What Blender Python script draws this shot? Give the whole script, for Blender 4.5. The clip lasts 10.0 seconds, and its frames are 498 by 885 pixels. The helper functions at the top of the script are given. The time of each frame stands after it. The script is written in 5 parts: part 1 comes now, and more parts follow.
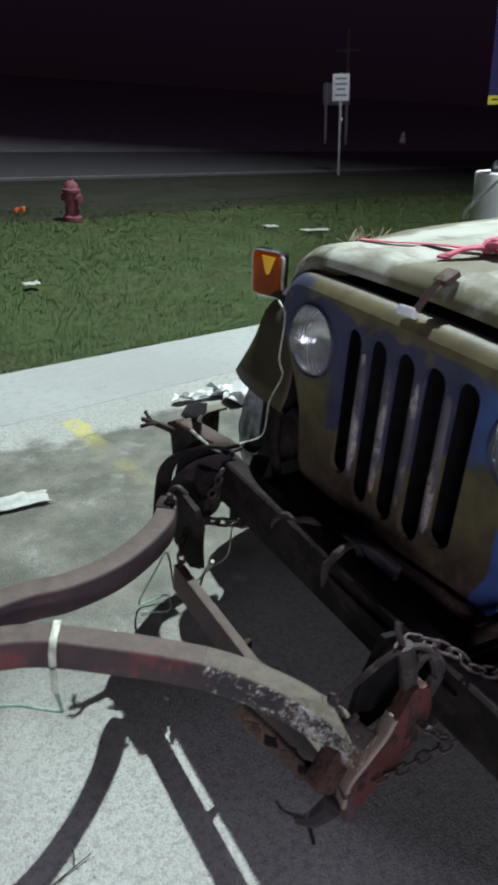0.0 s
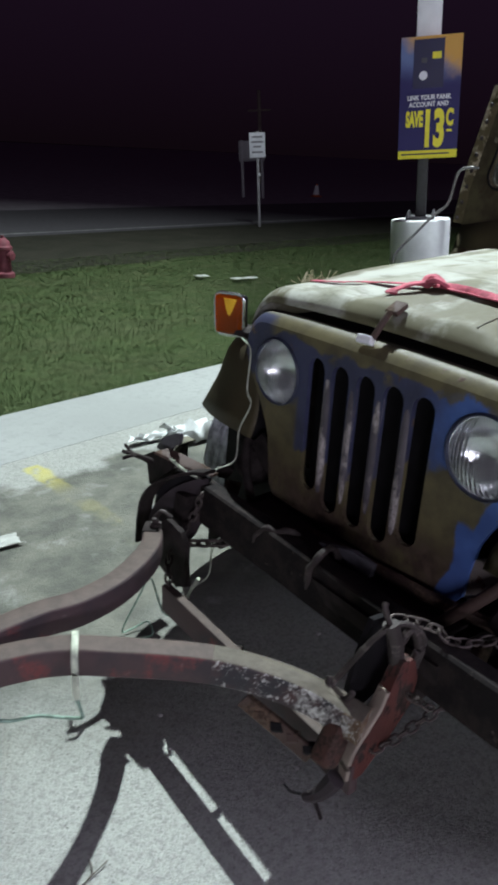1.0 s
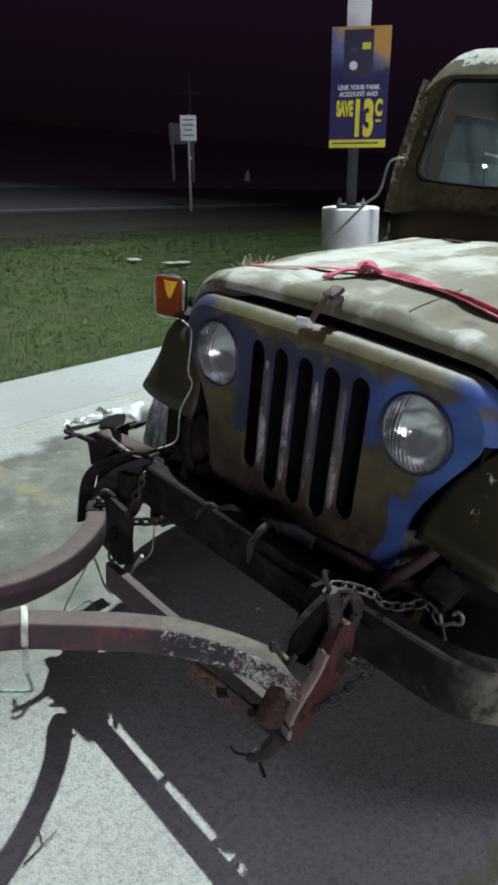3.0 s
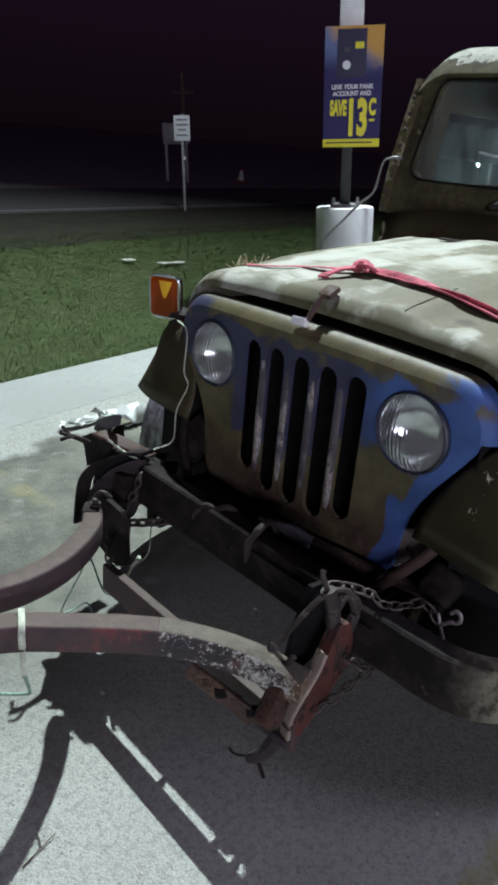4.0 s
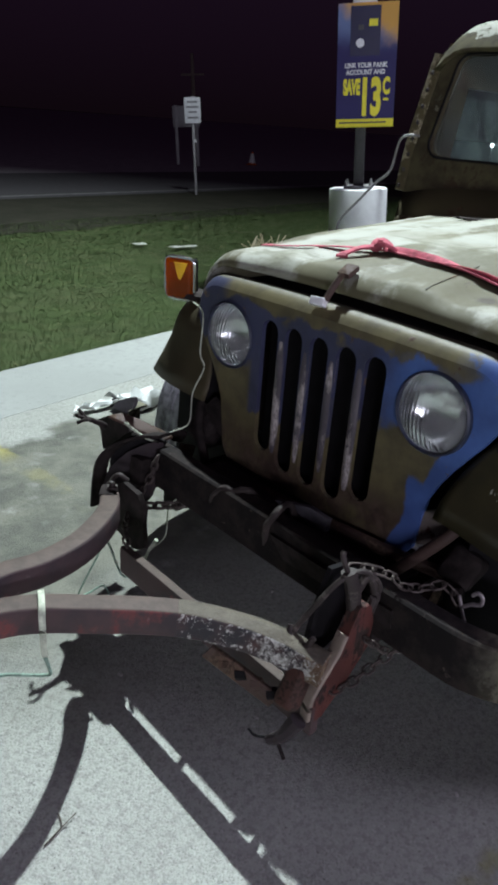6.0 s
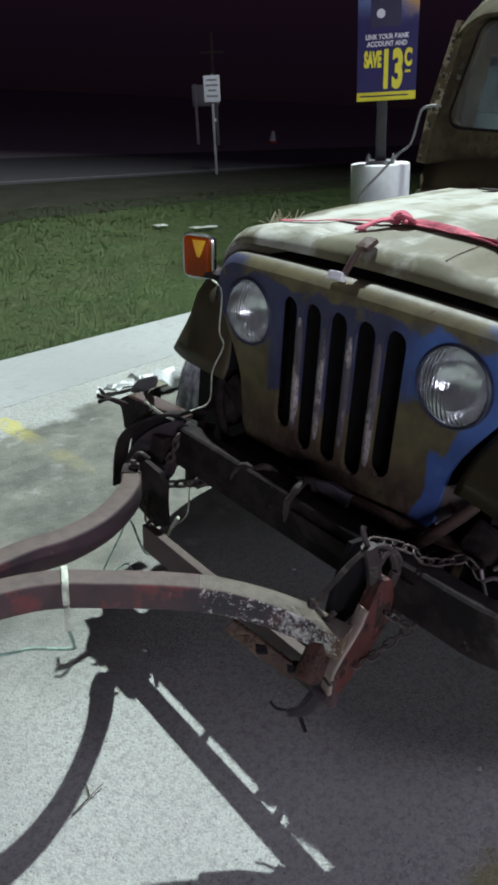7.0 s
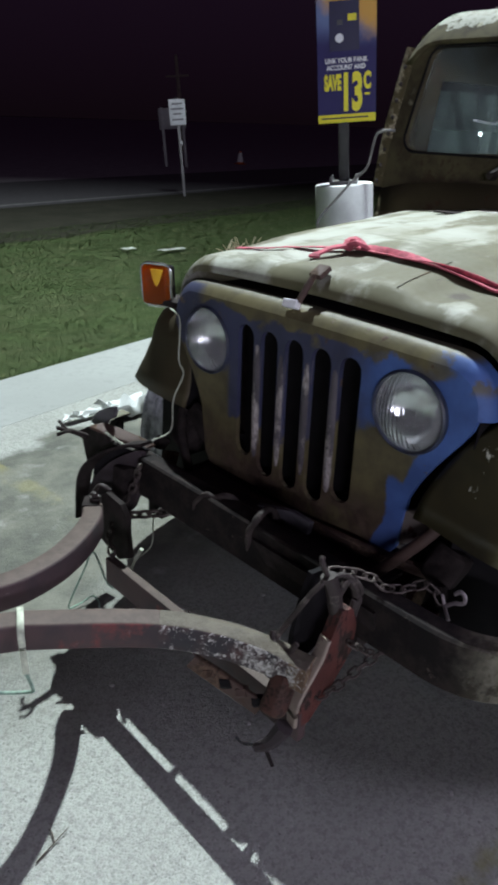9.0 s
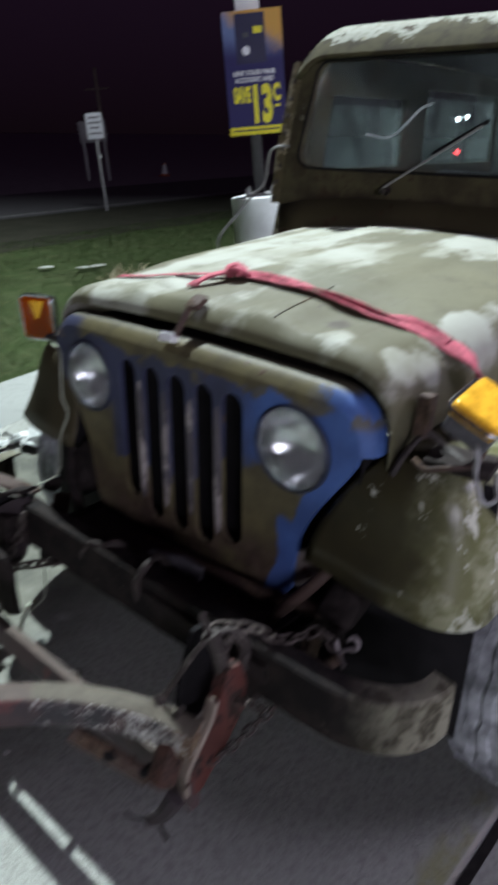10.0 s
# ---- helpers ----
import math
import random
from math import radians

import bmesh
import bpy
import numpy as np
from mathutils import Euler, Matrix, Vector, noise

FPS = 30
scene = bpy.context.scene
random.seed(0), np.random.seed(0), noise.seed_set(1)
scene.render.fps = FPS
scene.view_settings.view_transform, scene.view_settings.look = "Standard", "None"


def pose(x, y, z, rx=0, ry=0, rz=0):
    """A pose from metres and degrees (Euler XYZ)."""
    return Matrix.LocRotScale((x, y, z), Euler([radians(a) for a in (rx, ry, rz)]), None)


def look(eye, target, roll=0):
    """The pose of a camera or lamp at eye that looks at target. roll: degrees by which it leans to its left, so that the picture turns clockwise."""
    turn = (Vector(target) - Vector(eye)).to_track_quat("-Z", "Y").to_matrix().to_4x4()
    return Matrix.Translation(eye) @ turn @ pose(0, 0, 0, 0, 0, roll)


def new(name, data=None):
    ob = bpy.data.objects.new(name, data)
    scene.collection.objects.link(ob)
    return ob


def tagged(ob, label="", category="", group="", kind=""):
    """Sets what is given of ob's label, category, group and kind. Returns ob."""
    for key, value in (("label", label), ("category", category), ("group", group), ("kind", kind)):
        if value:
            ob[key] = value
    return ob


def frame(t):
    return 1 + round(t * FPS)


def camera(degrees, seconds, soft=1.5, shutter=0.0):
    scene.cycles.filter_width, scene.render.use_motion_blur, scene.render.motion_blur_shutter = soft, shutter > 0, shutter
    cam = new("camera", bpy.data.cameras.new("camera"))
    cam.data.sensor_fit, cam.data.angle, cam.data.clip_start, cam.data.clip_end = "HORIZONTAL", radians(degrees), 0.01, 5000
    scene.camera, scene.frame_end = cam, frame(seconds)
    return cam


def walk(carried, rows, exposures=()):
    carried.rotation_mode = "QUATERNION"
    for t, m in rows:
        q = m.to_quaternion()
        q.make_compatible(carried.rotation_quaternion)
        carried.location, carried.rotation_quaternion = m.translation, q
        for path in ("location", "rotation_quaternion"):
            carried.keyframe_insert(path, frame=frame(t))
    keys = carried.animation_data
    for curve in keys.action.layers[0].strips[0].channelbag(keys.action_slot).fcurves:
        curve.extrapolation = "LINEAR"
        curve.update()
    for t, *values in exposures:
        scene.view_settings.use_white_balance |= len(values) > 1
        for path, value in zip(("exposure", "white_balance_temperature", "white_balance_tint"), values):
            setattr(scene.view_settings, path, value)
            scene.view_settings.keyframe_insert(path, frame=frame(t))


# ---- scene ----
cam = camera(39.1, 10.0, soft=3.4, shutter=0.9)
PATH = [
    (0, (0.076, 0.119, 1.428), (1.021, 1.634, 0.526), 3.9),
    (0.2, (0.041, 0.121, 1.418), (1.001, 1.636, 0.532), 4.6),
    (0.5, (-0.006, 0.082, 1.426), (1.009, 1.597, 0.605), 3.8),
    (0.7, (-0.042, 0.067, 1.429), (1.02, 1.546, 0.602), 3.8),
    (0.8, (-0.066, 0.051, 1.431), (1.038, 1.521, 0.645), 3.5),
    (1, (-0.111, 0.037, 1.436), (1.02, 1.496, 0.667), 3.0),
    (1.2, (-0.131, 0.037, 1.433), (1.003, 1.493, 0.665), 3.3),
    (1.5, (-0.153, 0.032, 1.434), (1.041, 1.434, 0.654), 3.7),
    (1.7, (-0.16, 0.034, 1.435), (1.05, 1.419, 0.651), 3.9),
    (2, (-0.163, 0.028, 1.432), (1.085, 1.372, 0.636), 4.3),
    (2.5, (-0.166, 0.016, 1.435), (1.096, 1.356, 0.652), 4.4),
    (3, (-0.166, 0.011, 1.437), (1.108, 1.334, 0.645), 5.1),
    (4.5, (-0.166, 0.024, 1.435), (1.12, 1.335, 0.643), 4.8),
    (5, (-0.169, 0.036, 1.428), (1.105, 1.344, 0.612), 5.0),
    (5.5, (-0.172, 0.04, 1.428), (1.092, 1.354, 0.608), 4.8),
    (6.8, (-0.167, 0.014, 1.41), (1.033, 1.355, 0.536), 3.0),
    (7, (-0.166, 0.019, 1.412), (1.019, 1.367, 0.53), 2.8),
    (7.5, (-0.159, 0.014, 1.42), (1.044, 1.367, 0.57), 2.3),
    (8, (-0.154, 0.01, 1.422), (1.06, 1.357, 0.578), 2.3),
    (8.5, (-0.138, 0.01, 1.43), (1.096, 1.342, 0.592), 2.2),
    (9, (-0.121, 0.007, 1.435), (1.125, 1.33, 0.6), 1.9),
    (9.2, (-0.103, 0.008, 1.431), (1.152, 1.315, 0.586), 1.7),
    (9.5, (-0.07, 0.003, 1.434), (1.218, 1.271, 0.578), 1.5),
    (9.7, (-0.028, -0.009, 1.439), (1.293, 1.234, 0.6), 0.8),
    (9.8, (-0.005, -0.012, 1.451), (1.325, 1.228, 0.619), 0.5),
    (10, (0.055, -0.007, 1.464), (1.42, 1.21, 0.654), 0.7),
]
walk(cam, [(t, look(eye, target, roll)) for t, eye, target, roll in PATH])

# ---------------------------------------------------------------- light
world = bpy.data.worlds.new("night_sky")
scene.world = world
world.use_nodes = True
sky = world.node_tree
sky_at = sky.nodes.new("ShaderNodeSeparateXYZ")
sky.links.new(sky.nodes.new("ShaderNodeTexCoord").outputs["Generated"], sky_at.inputs[0])
sky_ramp = sky.nodes.new("ShaderNodeValToRGB")
sky_ramp.color_ramp.elements[0].color = (0.34, 0.17, 0.30, 1)
sky_ramp.color_ramp.elements[1].position = 0.22
sky_ramp.color_ramp.elements[1].color = (0.80, 0.38, 0.95, 1)
sky.links.new(sky_at.outputs[2], sky_ramp.inputs[0])
sky.links.new(sky_ramp.outputs[0], sky.nodes["Background"].inputs[0])
world.node_tree.nodes["Background"].inputs[1].default_value = 0.0122


def lamp(name, eye, target, power, size, colour, spread=None):
    d = bpy.data.lights.new(name, "AREA")
    d.shape, d.size, d.energy, d.color = "DISK", size, power, colour
    if spread:
        d.spread = radians(spread)
    ob = new(name, d)
    ob.matrix_world = look(eye, target)
    return ob


KEY = (5.5, 5.5, 10.9)
lamp("pole_luminaire_light", KEY, (1.2, 1.2, 0), 2080, 0.17, (0.86, 0.985, 1.02), 150)
lamp("unseen_fill_light", (5.2, -5.2, 4.9), (2.2, -1.2, 0), 250, 3.2, (0.95, 0.90, 1.20))
# added fill lamp out of view, kept low to lift upright faces
front_fill = lamp("unseen_fill_light", (-6.5, -10.0, 3.3), (1.5, 1.3, 0.8), 545, 5.0, (0.95, 0.92, 1.13))
front_fill.data.shape, front_fill.data.size_y = "RECTANGLE", 0.7

# ---------------------------------------------------------------- materials


class Nodes:
    """A small wrapper to write node materials briefly."""

    def __init__(self, name, rough=0.7, metal=0.0, spec=0.4):
        self.mat = bpy.data.materials.new(name)
        self.mat.use_nodes = True
        self.t = self.mat.node_tree
        self.b = self.t.nodes["Principled BSDF"]
        self.b.inputs["Roughness"].default_value = rough
        self.b.inputs["Metallic"].default_value = metal
        self.b.inputs["Specular IOR Level"].default_value = spec
        self.co = self.t.nodes.new("ShaderNodeTexCoord").outputs["Object"]

    def add(self, kind, **values):
        n = self.t.nodes.new(kind)
        for k, v in values.items():
            n.inputs[k.replace("_", " ")].default_value = v
        return n

    def link(self, a, b):
        self.t.links.new(a, b)

    def stretched(self, scale):
        m = self.add("ShaderNodeMapping")
        m.inputs["Scale"].default_value = scale
        self.link(self.co, m.inputs["Vector"])
        return m.outputs[0]

    def noise(self, scale, detail=4.0, rough=0.55, co=None):
        n = self.add("ShaderNodeTexNoise", Scale=scale, Detail=detail, Roughness=rough)
        self.link(co or self.co, n.inputs["Vector"])
        return n.outputs[0]

    def cells(self, scale, co=None):
        n = self.add("ShaderNodeTexVoronoi", Scale=scale)
        self.link(co or self.co, n.inputs["Vector"])
        return n.outputs["Distance"]

    def ramp(self, fac, lo, hi):
        n = self.add("ShaderNodeMapRange")
        n.clamp = True
        n.interpolation_type = "SMOOTHSTEP"
        n.inputs[1].default_value, n.inputs[2].default_value = lo, hi
        self.link(fac, n.inputs[0])
        return n.outputs[0]

    def math(self, op, a, b=0.0):
        n = self.add("ShaderNodeMath")
        n.operation = op
        for i, v in enumerate((a, b)):
            if isinstance(v, (int, float)):
                n.inputs[i].default_value = v
            else:
                self.link(v, n.inputs[i])
        return n.outputs[0]

    def xyz(self):
        n = self.add("ShaderNodeSeparateXYZ")
        self.link(self.co, n.inputs[0])
        return n.outputs

    def mix(self, fac, a, b):
        n = self.add("ShaderNodeMix")
        n.data_type = "RGBA"
        if isinstance(fac, (int, float)):
            n.inputs[0].default_value = fac
        else:
            self.link(fac, n.inputs[0])
        for i, v in ((6, a), (7, b)):
            if isinstance(v, tuple):
                n.inputs[i].default_value = (*v, 1)
            else:
                self.link(v, n.inputs[i])
        return n.outputs[2]

    def colour(self, c):
        if isinstance(c, tuple):
            self.b.inputs["Base Color"].default_value = (*c, 1)
        else:
            self.link(c, self.b.inputs["Base Color"])
        return self

    def rough(self, fac, lo, hi):
        n = self.add("ShaderNodeMapRange")
        n.inputs[3].default_value, n.inputs[4].default_value = lo, hi
        self.link(fac, n.inputs[0])
        self.link(n.outputs[0], self.b.inputs["Roughness"])
        return self

    def bump(self, height, strength=0.4, distance=0.003):
        n = self.add("ShaderNodeBump", Strength=strength, Distance=distance)
        self.link(height, n.inputs["Height"])
        self.link(n.outputs[0], self.b.inputs["Normal"])
        return self


def m_concrete(name, light, dark, scale=1.0, stained=False, yellow=False):
    """Broom-worn concrete: blotches, fine aggregate of many greys, small pits."""
    n = Nodes(name, 0.85, spec=0.25)
    big = n.ramp(n.noise(1.3 * scale, 5), 0.35, 0.7)
    stones = n.add("ShaderNodeTexVoronoi", Scale=185.0 * scale)
    n.link(n.co, stones.inputs["Vector"])
    tint = n.add("ShaderNodeSeparateXYZ")
    n.link(stones.outputs["Color"], tint.inputs[0])
    pits = n.math("MULTIPLY", n.ramp(n.cells(64 * scale), 0.20, 0.06), n.ramp(n.noise(11 * scale, 4, 0.6), 0.46, 0.58))
    c = n.mix(big, light, tuple(0.86 * v for v in light))
    c = n.mix(n.ramp(n.noise(30 * scale, 4, 0.7), 0.46, 0.7), c, tuple(0.84 * v for v in light))
    speck = 0.42 if stained else 0.10
    c = n.mix(n.math("MULTIPLY", n.ramp(tint.outputs[0], 0.62, 1.0), speck), c, dark)
    c = n.mix(n.math("MULTIPLY", n.ramp(tint.outputs[1], 0.80, 1.0), 0.6 * speck), c, tuple(min(0.72, 1.3 * v) for v in light))
    c = n.mix(n.ramp(n.noise(9 * scale, 6, 0.7), 0.55, 0.75), c, tuple(0.74 * v for v in light))
    c = n.mix(n.math("MULTIPLY", pits, 0.85), c, tuple(0.6 * v for v in dark))
    if stained:
        c = n.mix(n.math("MULTIPLY", n.ramp(n.noise(60, 3, 0.6), 0.52, 0.60), 0.42), c, tuple(0.55 * v for v in light))
        x, y, z = n.xyz()
        wob = n.math("MULTIPLY", n.math("SUBTRACT", n.noise(2.4, 5, 0.6), 0.5), 0.75)
        yy = n.math("ADD", n.math("SUBTRACT", y, n.math("MULTIPLY", x, 0.17)), wob)
        band = n.math("MULTIPLY", n.ramp(yy, 1.05, 1.75), n.ramp(yy, 2.78, 2.66))
        patch = n.math("MULTIPLY", band, n.ramp(n.math("ADD", x, wob), 2.6, 1.7))
        oil = n.mix(n.ramp(n.noise(4, 6, 0.65), 0.35, 0.68), (0.105, 0.108, 0.092), (0.2, 0.2, 0.165))
        c = n.mix(n.math("MULTIPLY", patch, n.ramp(n.noise(7, 5, 0.6), 0.2, 0.45)), c, oil)
        if yellow:
            xx = n.math("SUBTRACT", x, n.math("MULTIPLY", n.math("SUBTRACT", 3.06, y), 0.13))
            xx = n.math("ADD", xx, n.math("MULTIPLY", n.math("SUBTRACT", n.noise(14, 4, 0.6), 0.5), 0.06))
            stripe = n.math("MULTIPLY", n.ramp(xx, 0.855, 0.885), n.ramp(xx, 0.975, 0.945))
            fresh = n.math("MULTIPLY", n.ramp(y, 2.66, 2.98), n.ramp(n.math("SUBTRACT", y, n.math("MULTIPLY", x, 0.166)), 2.905, 2.880))
            fresh = n.math("MULTIPLY", fresh, n.ramp(n.noise(9, 5, 0.6), 0.30, 0.50))
            faint = n.math("MULTIPLY", n.math("MULTIPLY", n.ramp(y, 2.1, 2.35), n.ramp(y, 3.0, 2.7)), n.ramp(n.noise(5, 5, 0.6), 0.42, 0.62))
            stripe = n.math("MULTIPLY", stripe, n.math("MAXIMUM", n.math("MULTIPLY", fresh, 0.72), n.math("MULTIPLY", faint, 0.15)))
            c = n.mix(stripe, c, (0.50, 0.45, 0.10))
            near = n.math("ABSOLUTE", n.math("SUBTRACT", y, n.math("ADD", 0.352, n.math("MULTIPLY", n.math("SUBTRACT", n.noise(6, 3), 0.5), 0.06))))
            moss = n.math("MULTIPLY", n.ramp(near, 0.050, 0.012), n.ramp(n.noise(5, 5, 0.65), 0.42, 0.60))
            c = n.mix(n.math("MULTIPLY", moss, 0.6), c, (0.27, 0.27, 0.07))
            arris = n.math("MULTIPLY", n.ramp(n.math("ABSOLUTE", n.math("SUBTRACT", y, 0.322)), 0.012, 0.005), n.ramp(n.noise(18, 4, 0.7), 0.25, 0.5))
            c = n.mix(n.math("MULTIPLY", arris, 0.7), c, (0.60, 0.58, 0.53))
    n.colour(c)
    lumps = n.math("ADD", n.math("MULTIPLY", stones.outputs["Distance"], -0.45), n.math("MULTIPLY", n.noise(52 * scale, 5, 0.75), 1.2))
    n.bump(n.math("ADD", n.math("MULTIPLY", pits, -1.6), lumps), 0.72 if stained else 0.15, 0.008)
    return n.mat


def m_joint():
    """Dark dirt in the joint, sanded up level with the pad over its outer length."""
    n = Nodes("dirty_joint", 0.95, spec=0.1)
    x, y, z = n.xyz()
    f = n.noise(7, 6, 0.7)
    sand = n.ramp(n.math("ADD", x, n.math("MULTIPLY", n.math("SUBTRACT", n.noise(3.2, 4, 0.6), 0.5), 1.3)), 1.30, 0.95)
    sand = n.math("MAXIMUM", n.math("MULTIPLY", sand, 0.88), n.math("MULTIPLY", n.ramp(f, 0.5, 0.62), 0.75))
    c = n.mix(sand, n.mix(n.ramp(n.noise(30, 4, 0.7), 0.4, 0.6), (0.075, 0.072, 0.064), (0.13, 0.125, 0.11)), (0.30, 0.305, 0.285))
    n.colour(c)
    n.bump(f, 0.4, 0.004)
    return n.mat


def m_plain(name, c, rough=0.6, metal=0.0, vary=0.25, scale=14, bump=0.15, spec=0.4):
    n = Nodes(name, rough, metal, spec)
    f = n.noise(scale, 5, 0.65)
    n.colour(n.mix(n.ramp(f, 0.3, 0.7), tuple(v * (1 - vary) for v in c), tuple(min(1, v * (1 + vary)) for v in c)))
    n.rough(f, max(0.03, rough - 0.1), min(1, rough + 0.12))
    n.bump(n.noise(scale * 9, 3), bump, 0.002)
    return n.mat


def m_worn(name, paint, under, wear=0.58, scale=6.0, rough=0.5, pale=None, pale_at=0.6, metal=0.0, streak=(1, 1, 1), dust=None):
    """Old paint, worn through to rust or primer in patches, with dirt over it."""
    n = Nodes(name, rough, metal)
    co = n.stretched(streak)
    f = n.noise(scale, 7, 0.68, co)
    g = n.noise(scale * 6, 5, 0.7, co)
    c = n.mix(n.ramp(n.noise(scale * 0.6, 4), 0.35, 0.7), paint, tuple(v * 0.6 for v in paint))
    if pale:
        c = n.mix(n.ramp(n.noise(scale * 0.8, 6, 0.62, co), pale_at, pale_at + 0.07), c, pale)
    mask = n.ramp(n.math("ADD", f, n.math("MULTIPLY", n.math("SUBTRACT", g, 0.5), 0.35)), wear, wear + 0.05)
    c = n.mix(mask, c, n.mix(n.ramp(g, 0.4, 0.6), under, tuple(v * 0.45 for v in under)))
    n.colour(dusty(n, c, dust) if dust else c)
    n.rough(mask, rough, min(1, rough + 0.35))
    n.bump(n.math("ADD", n.math("MULTIPLY", mask, -0.5), g), 0.35, 0.003)
    return n.mat


def dusty(n, c, dust, lo=0.75, hi=0.95, bare=0.22):
    """Dust that lies on faces that look up."""
    g = n.add("ShaderNodeSeparateXYZ")
    n.link(n.add("ShaderNodeNewGeometry").outputs["Normal"], g.inputs[0])
    f = n.math("MULTIPLY", n.ramp(g.outputs[2], lo, hi), n.ramp(n.noise(9, 6, 0.7), bare, bare + 0.28))
    return n.mix(f, c, n.mix(n.ramp(n.noise(30, 5, 0.7), 0.35, 0.7), dust, tuple(0.65 * v for v in dust)))


def m_grille():
    n = Nodes("blue_and_olive_paint", 0.42)
    x, y, z = n.xyz()
    warp = n.math("MULTIPLY", n.math("SUBTRACT", n.noise(9, 5, 0.6), 0.5), 0.22)
    side = n.math("ABSOLUTE", n.math("ADD", y, n.math("MULTIPLY", warp, 0.6)))
    top = n.ramp(n.math("ADD", n.math("ADD", z, warp), n.math("MULTIPLY", n.math("SUBTRACT", n.noise(40, 5, 0.7), 0.5), 0.06)), 0.80, 0.845)
    foot = n.math("MULTIPLY", n.ramp(n.math("ADD", y, n.math("MULTIPLY", warp, 0.25)), -0.30, -0.31), n.ramp(n.math("ADD", z, n.math("MULTIPLY", warp, 0.4)), 0.725, 0.71))
    slant = n.math("ADD", n.math("MULTIPLY", y, -1.0), n.math("MULTIPLY", n.math("SUBTRACT", z, 0.75), -0.35))
    wing = n.ramp(n.math("ADD", slant, n.math("MULTIPLY", warp, 0.15)), 0.346, 0.354)
    mid = n.math("MULTIPLY", n.ramp(n.math("ADD", z, warp), 0.70, 0.72), n.ramp(n.math("ABSOLUTE", n.math("SUBTRACT", y, 0.09)), 0.16, 0.14))
    blue = n.math("MAXIMUM", n.math("MAXIMUM", top, foot), n.math("MAXIMUM", wing, mid))
    brow = n.math("MULTIPLY", n.ramp(n.math("ADD", z, n.math("MULTIPLY", warp, 0.5)), 0.985, 0.995), n.ramp(side, 0.40, 0.35))
    blue = n.math("MULTIPLY", blue, n.math("SUBTRACT", 1.0, brow))
    dy, dz = n.math("ADD", y, 0.375), n.math("MULTIPLY", n.math("SUBTRACT", z, 0.992), 1.9)
    bare = n.math("SQRT", n.math("ADD", n.math("MULTIPLY", dy, dy), n.math("MULTIPLY", dz, dz)))
    bare = n.ramp(n.math("ADD", bare, n.math("MULTIPLY", warp, 0.4)), 0.062, 0.042)
    bare = n.math("MAXIMUM", bare, n.math("MULTIPLY", n.ramp(z, 0.955, 0.975), n.ramp(n.noise(10, 5, 0.6), 0.52, 0.60)))
    blue = n.math("MULTIPLY", blue, n.math("SUBTRACT", 1.0, n.math("MULTIPLY", bare, 0.85)))
    g = n.noise(42, 5, 0.7)
    olive = n.mix(n.ramp(n.noise(14, 5), 0.35, 0.7), (0.135, 0.115, 0.055), (0.078, 0.066, 0.036))
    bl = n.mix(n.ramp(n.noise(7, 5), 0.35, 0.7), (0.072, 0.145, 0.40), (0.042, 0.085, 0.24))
    # duller blue on the far side stands in for its weaker lamplight
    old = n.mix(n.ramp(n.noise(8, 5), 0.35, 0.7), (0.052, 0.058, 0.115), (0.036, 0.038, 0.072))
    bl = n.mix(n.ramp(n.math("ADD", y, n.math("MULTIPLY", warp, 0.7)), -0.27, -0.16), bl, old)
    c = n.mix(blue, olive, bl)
    chips = n.ramp(n.math("ADD", n.noise(17, 7, 0.7), n.math("MULTIPLY", g, 0.25)), 0.76, 0.79)
    c = n.mix(chips, c, n.mix(n.ramp(g, 0.4, 0.6), (0.16, 0.12, 0.08), (0.075, 0.04, 0.025)))
    low = n.math("MULTIPLY", n.ramp(n.math("ADD", z, warp), 0.70, 0.56), n.ramp(n.noise(13, 6, 0.7), 0.30, 0.55))
    low = n.math("MULTIPLY", low, n.math("SUBTRACT", 1.0, n.math("MULTIPLY", n.math("MAXIMUM", foot, wing), 0.85)))
    c = n.mix(low, c, n.mix(n.ramp(n.noise(28, 5), 0.4, 0.65), (0.055, 0.036, 0.027), (0.10, 0.07, 0.05)))
    n.colour(dusty(n, c, (0.125, 0.113, 0.074), 0.80, 0.95))
    n.rough(g, 0.42, 0.75)
    n.bump(n.math("ADD", g, chips), 0.22, 0.002)
    return n.mat


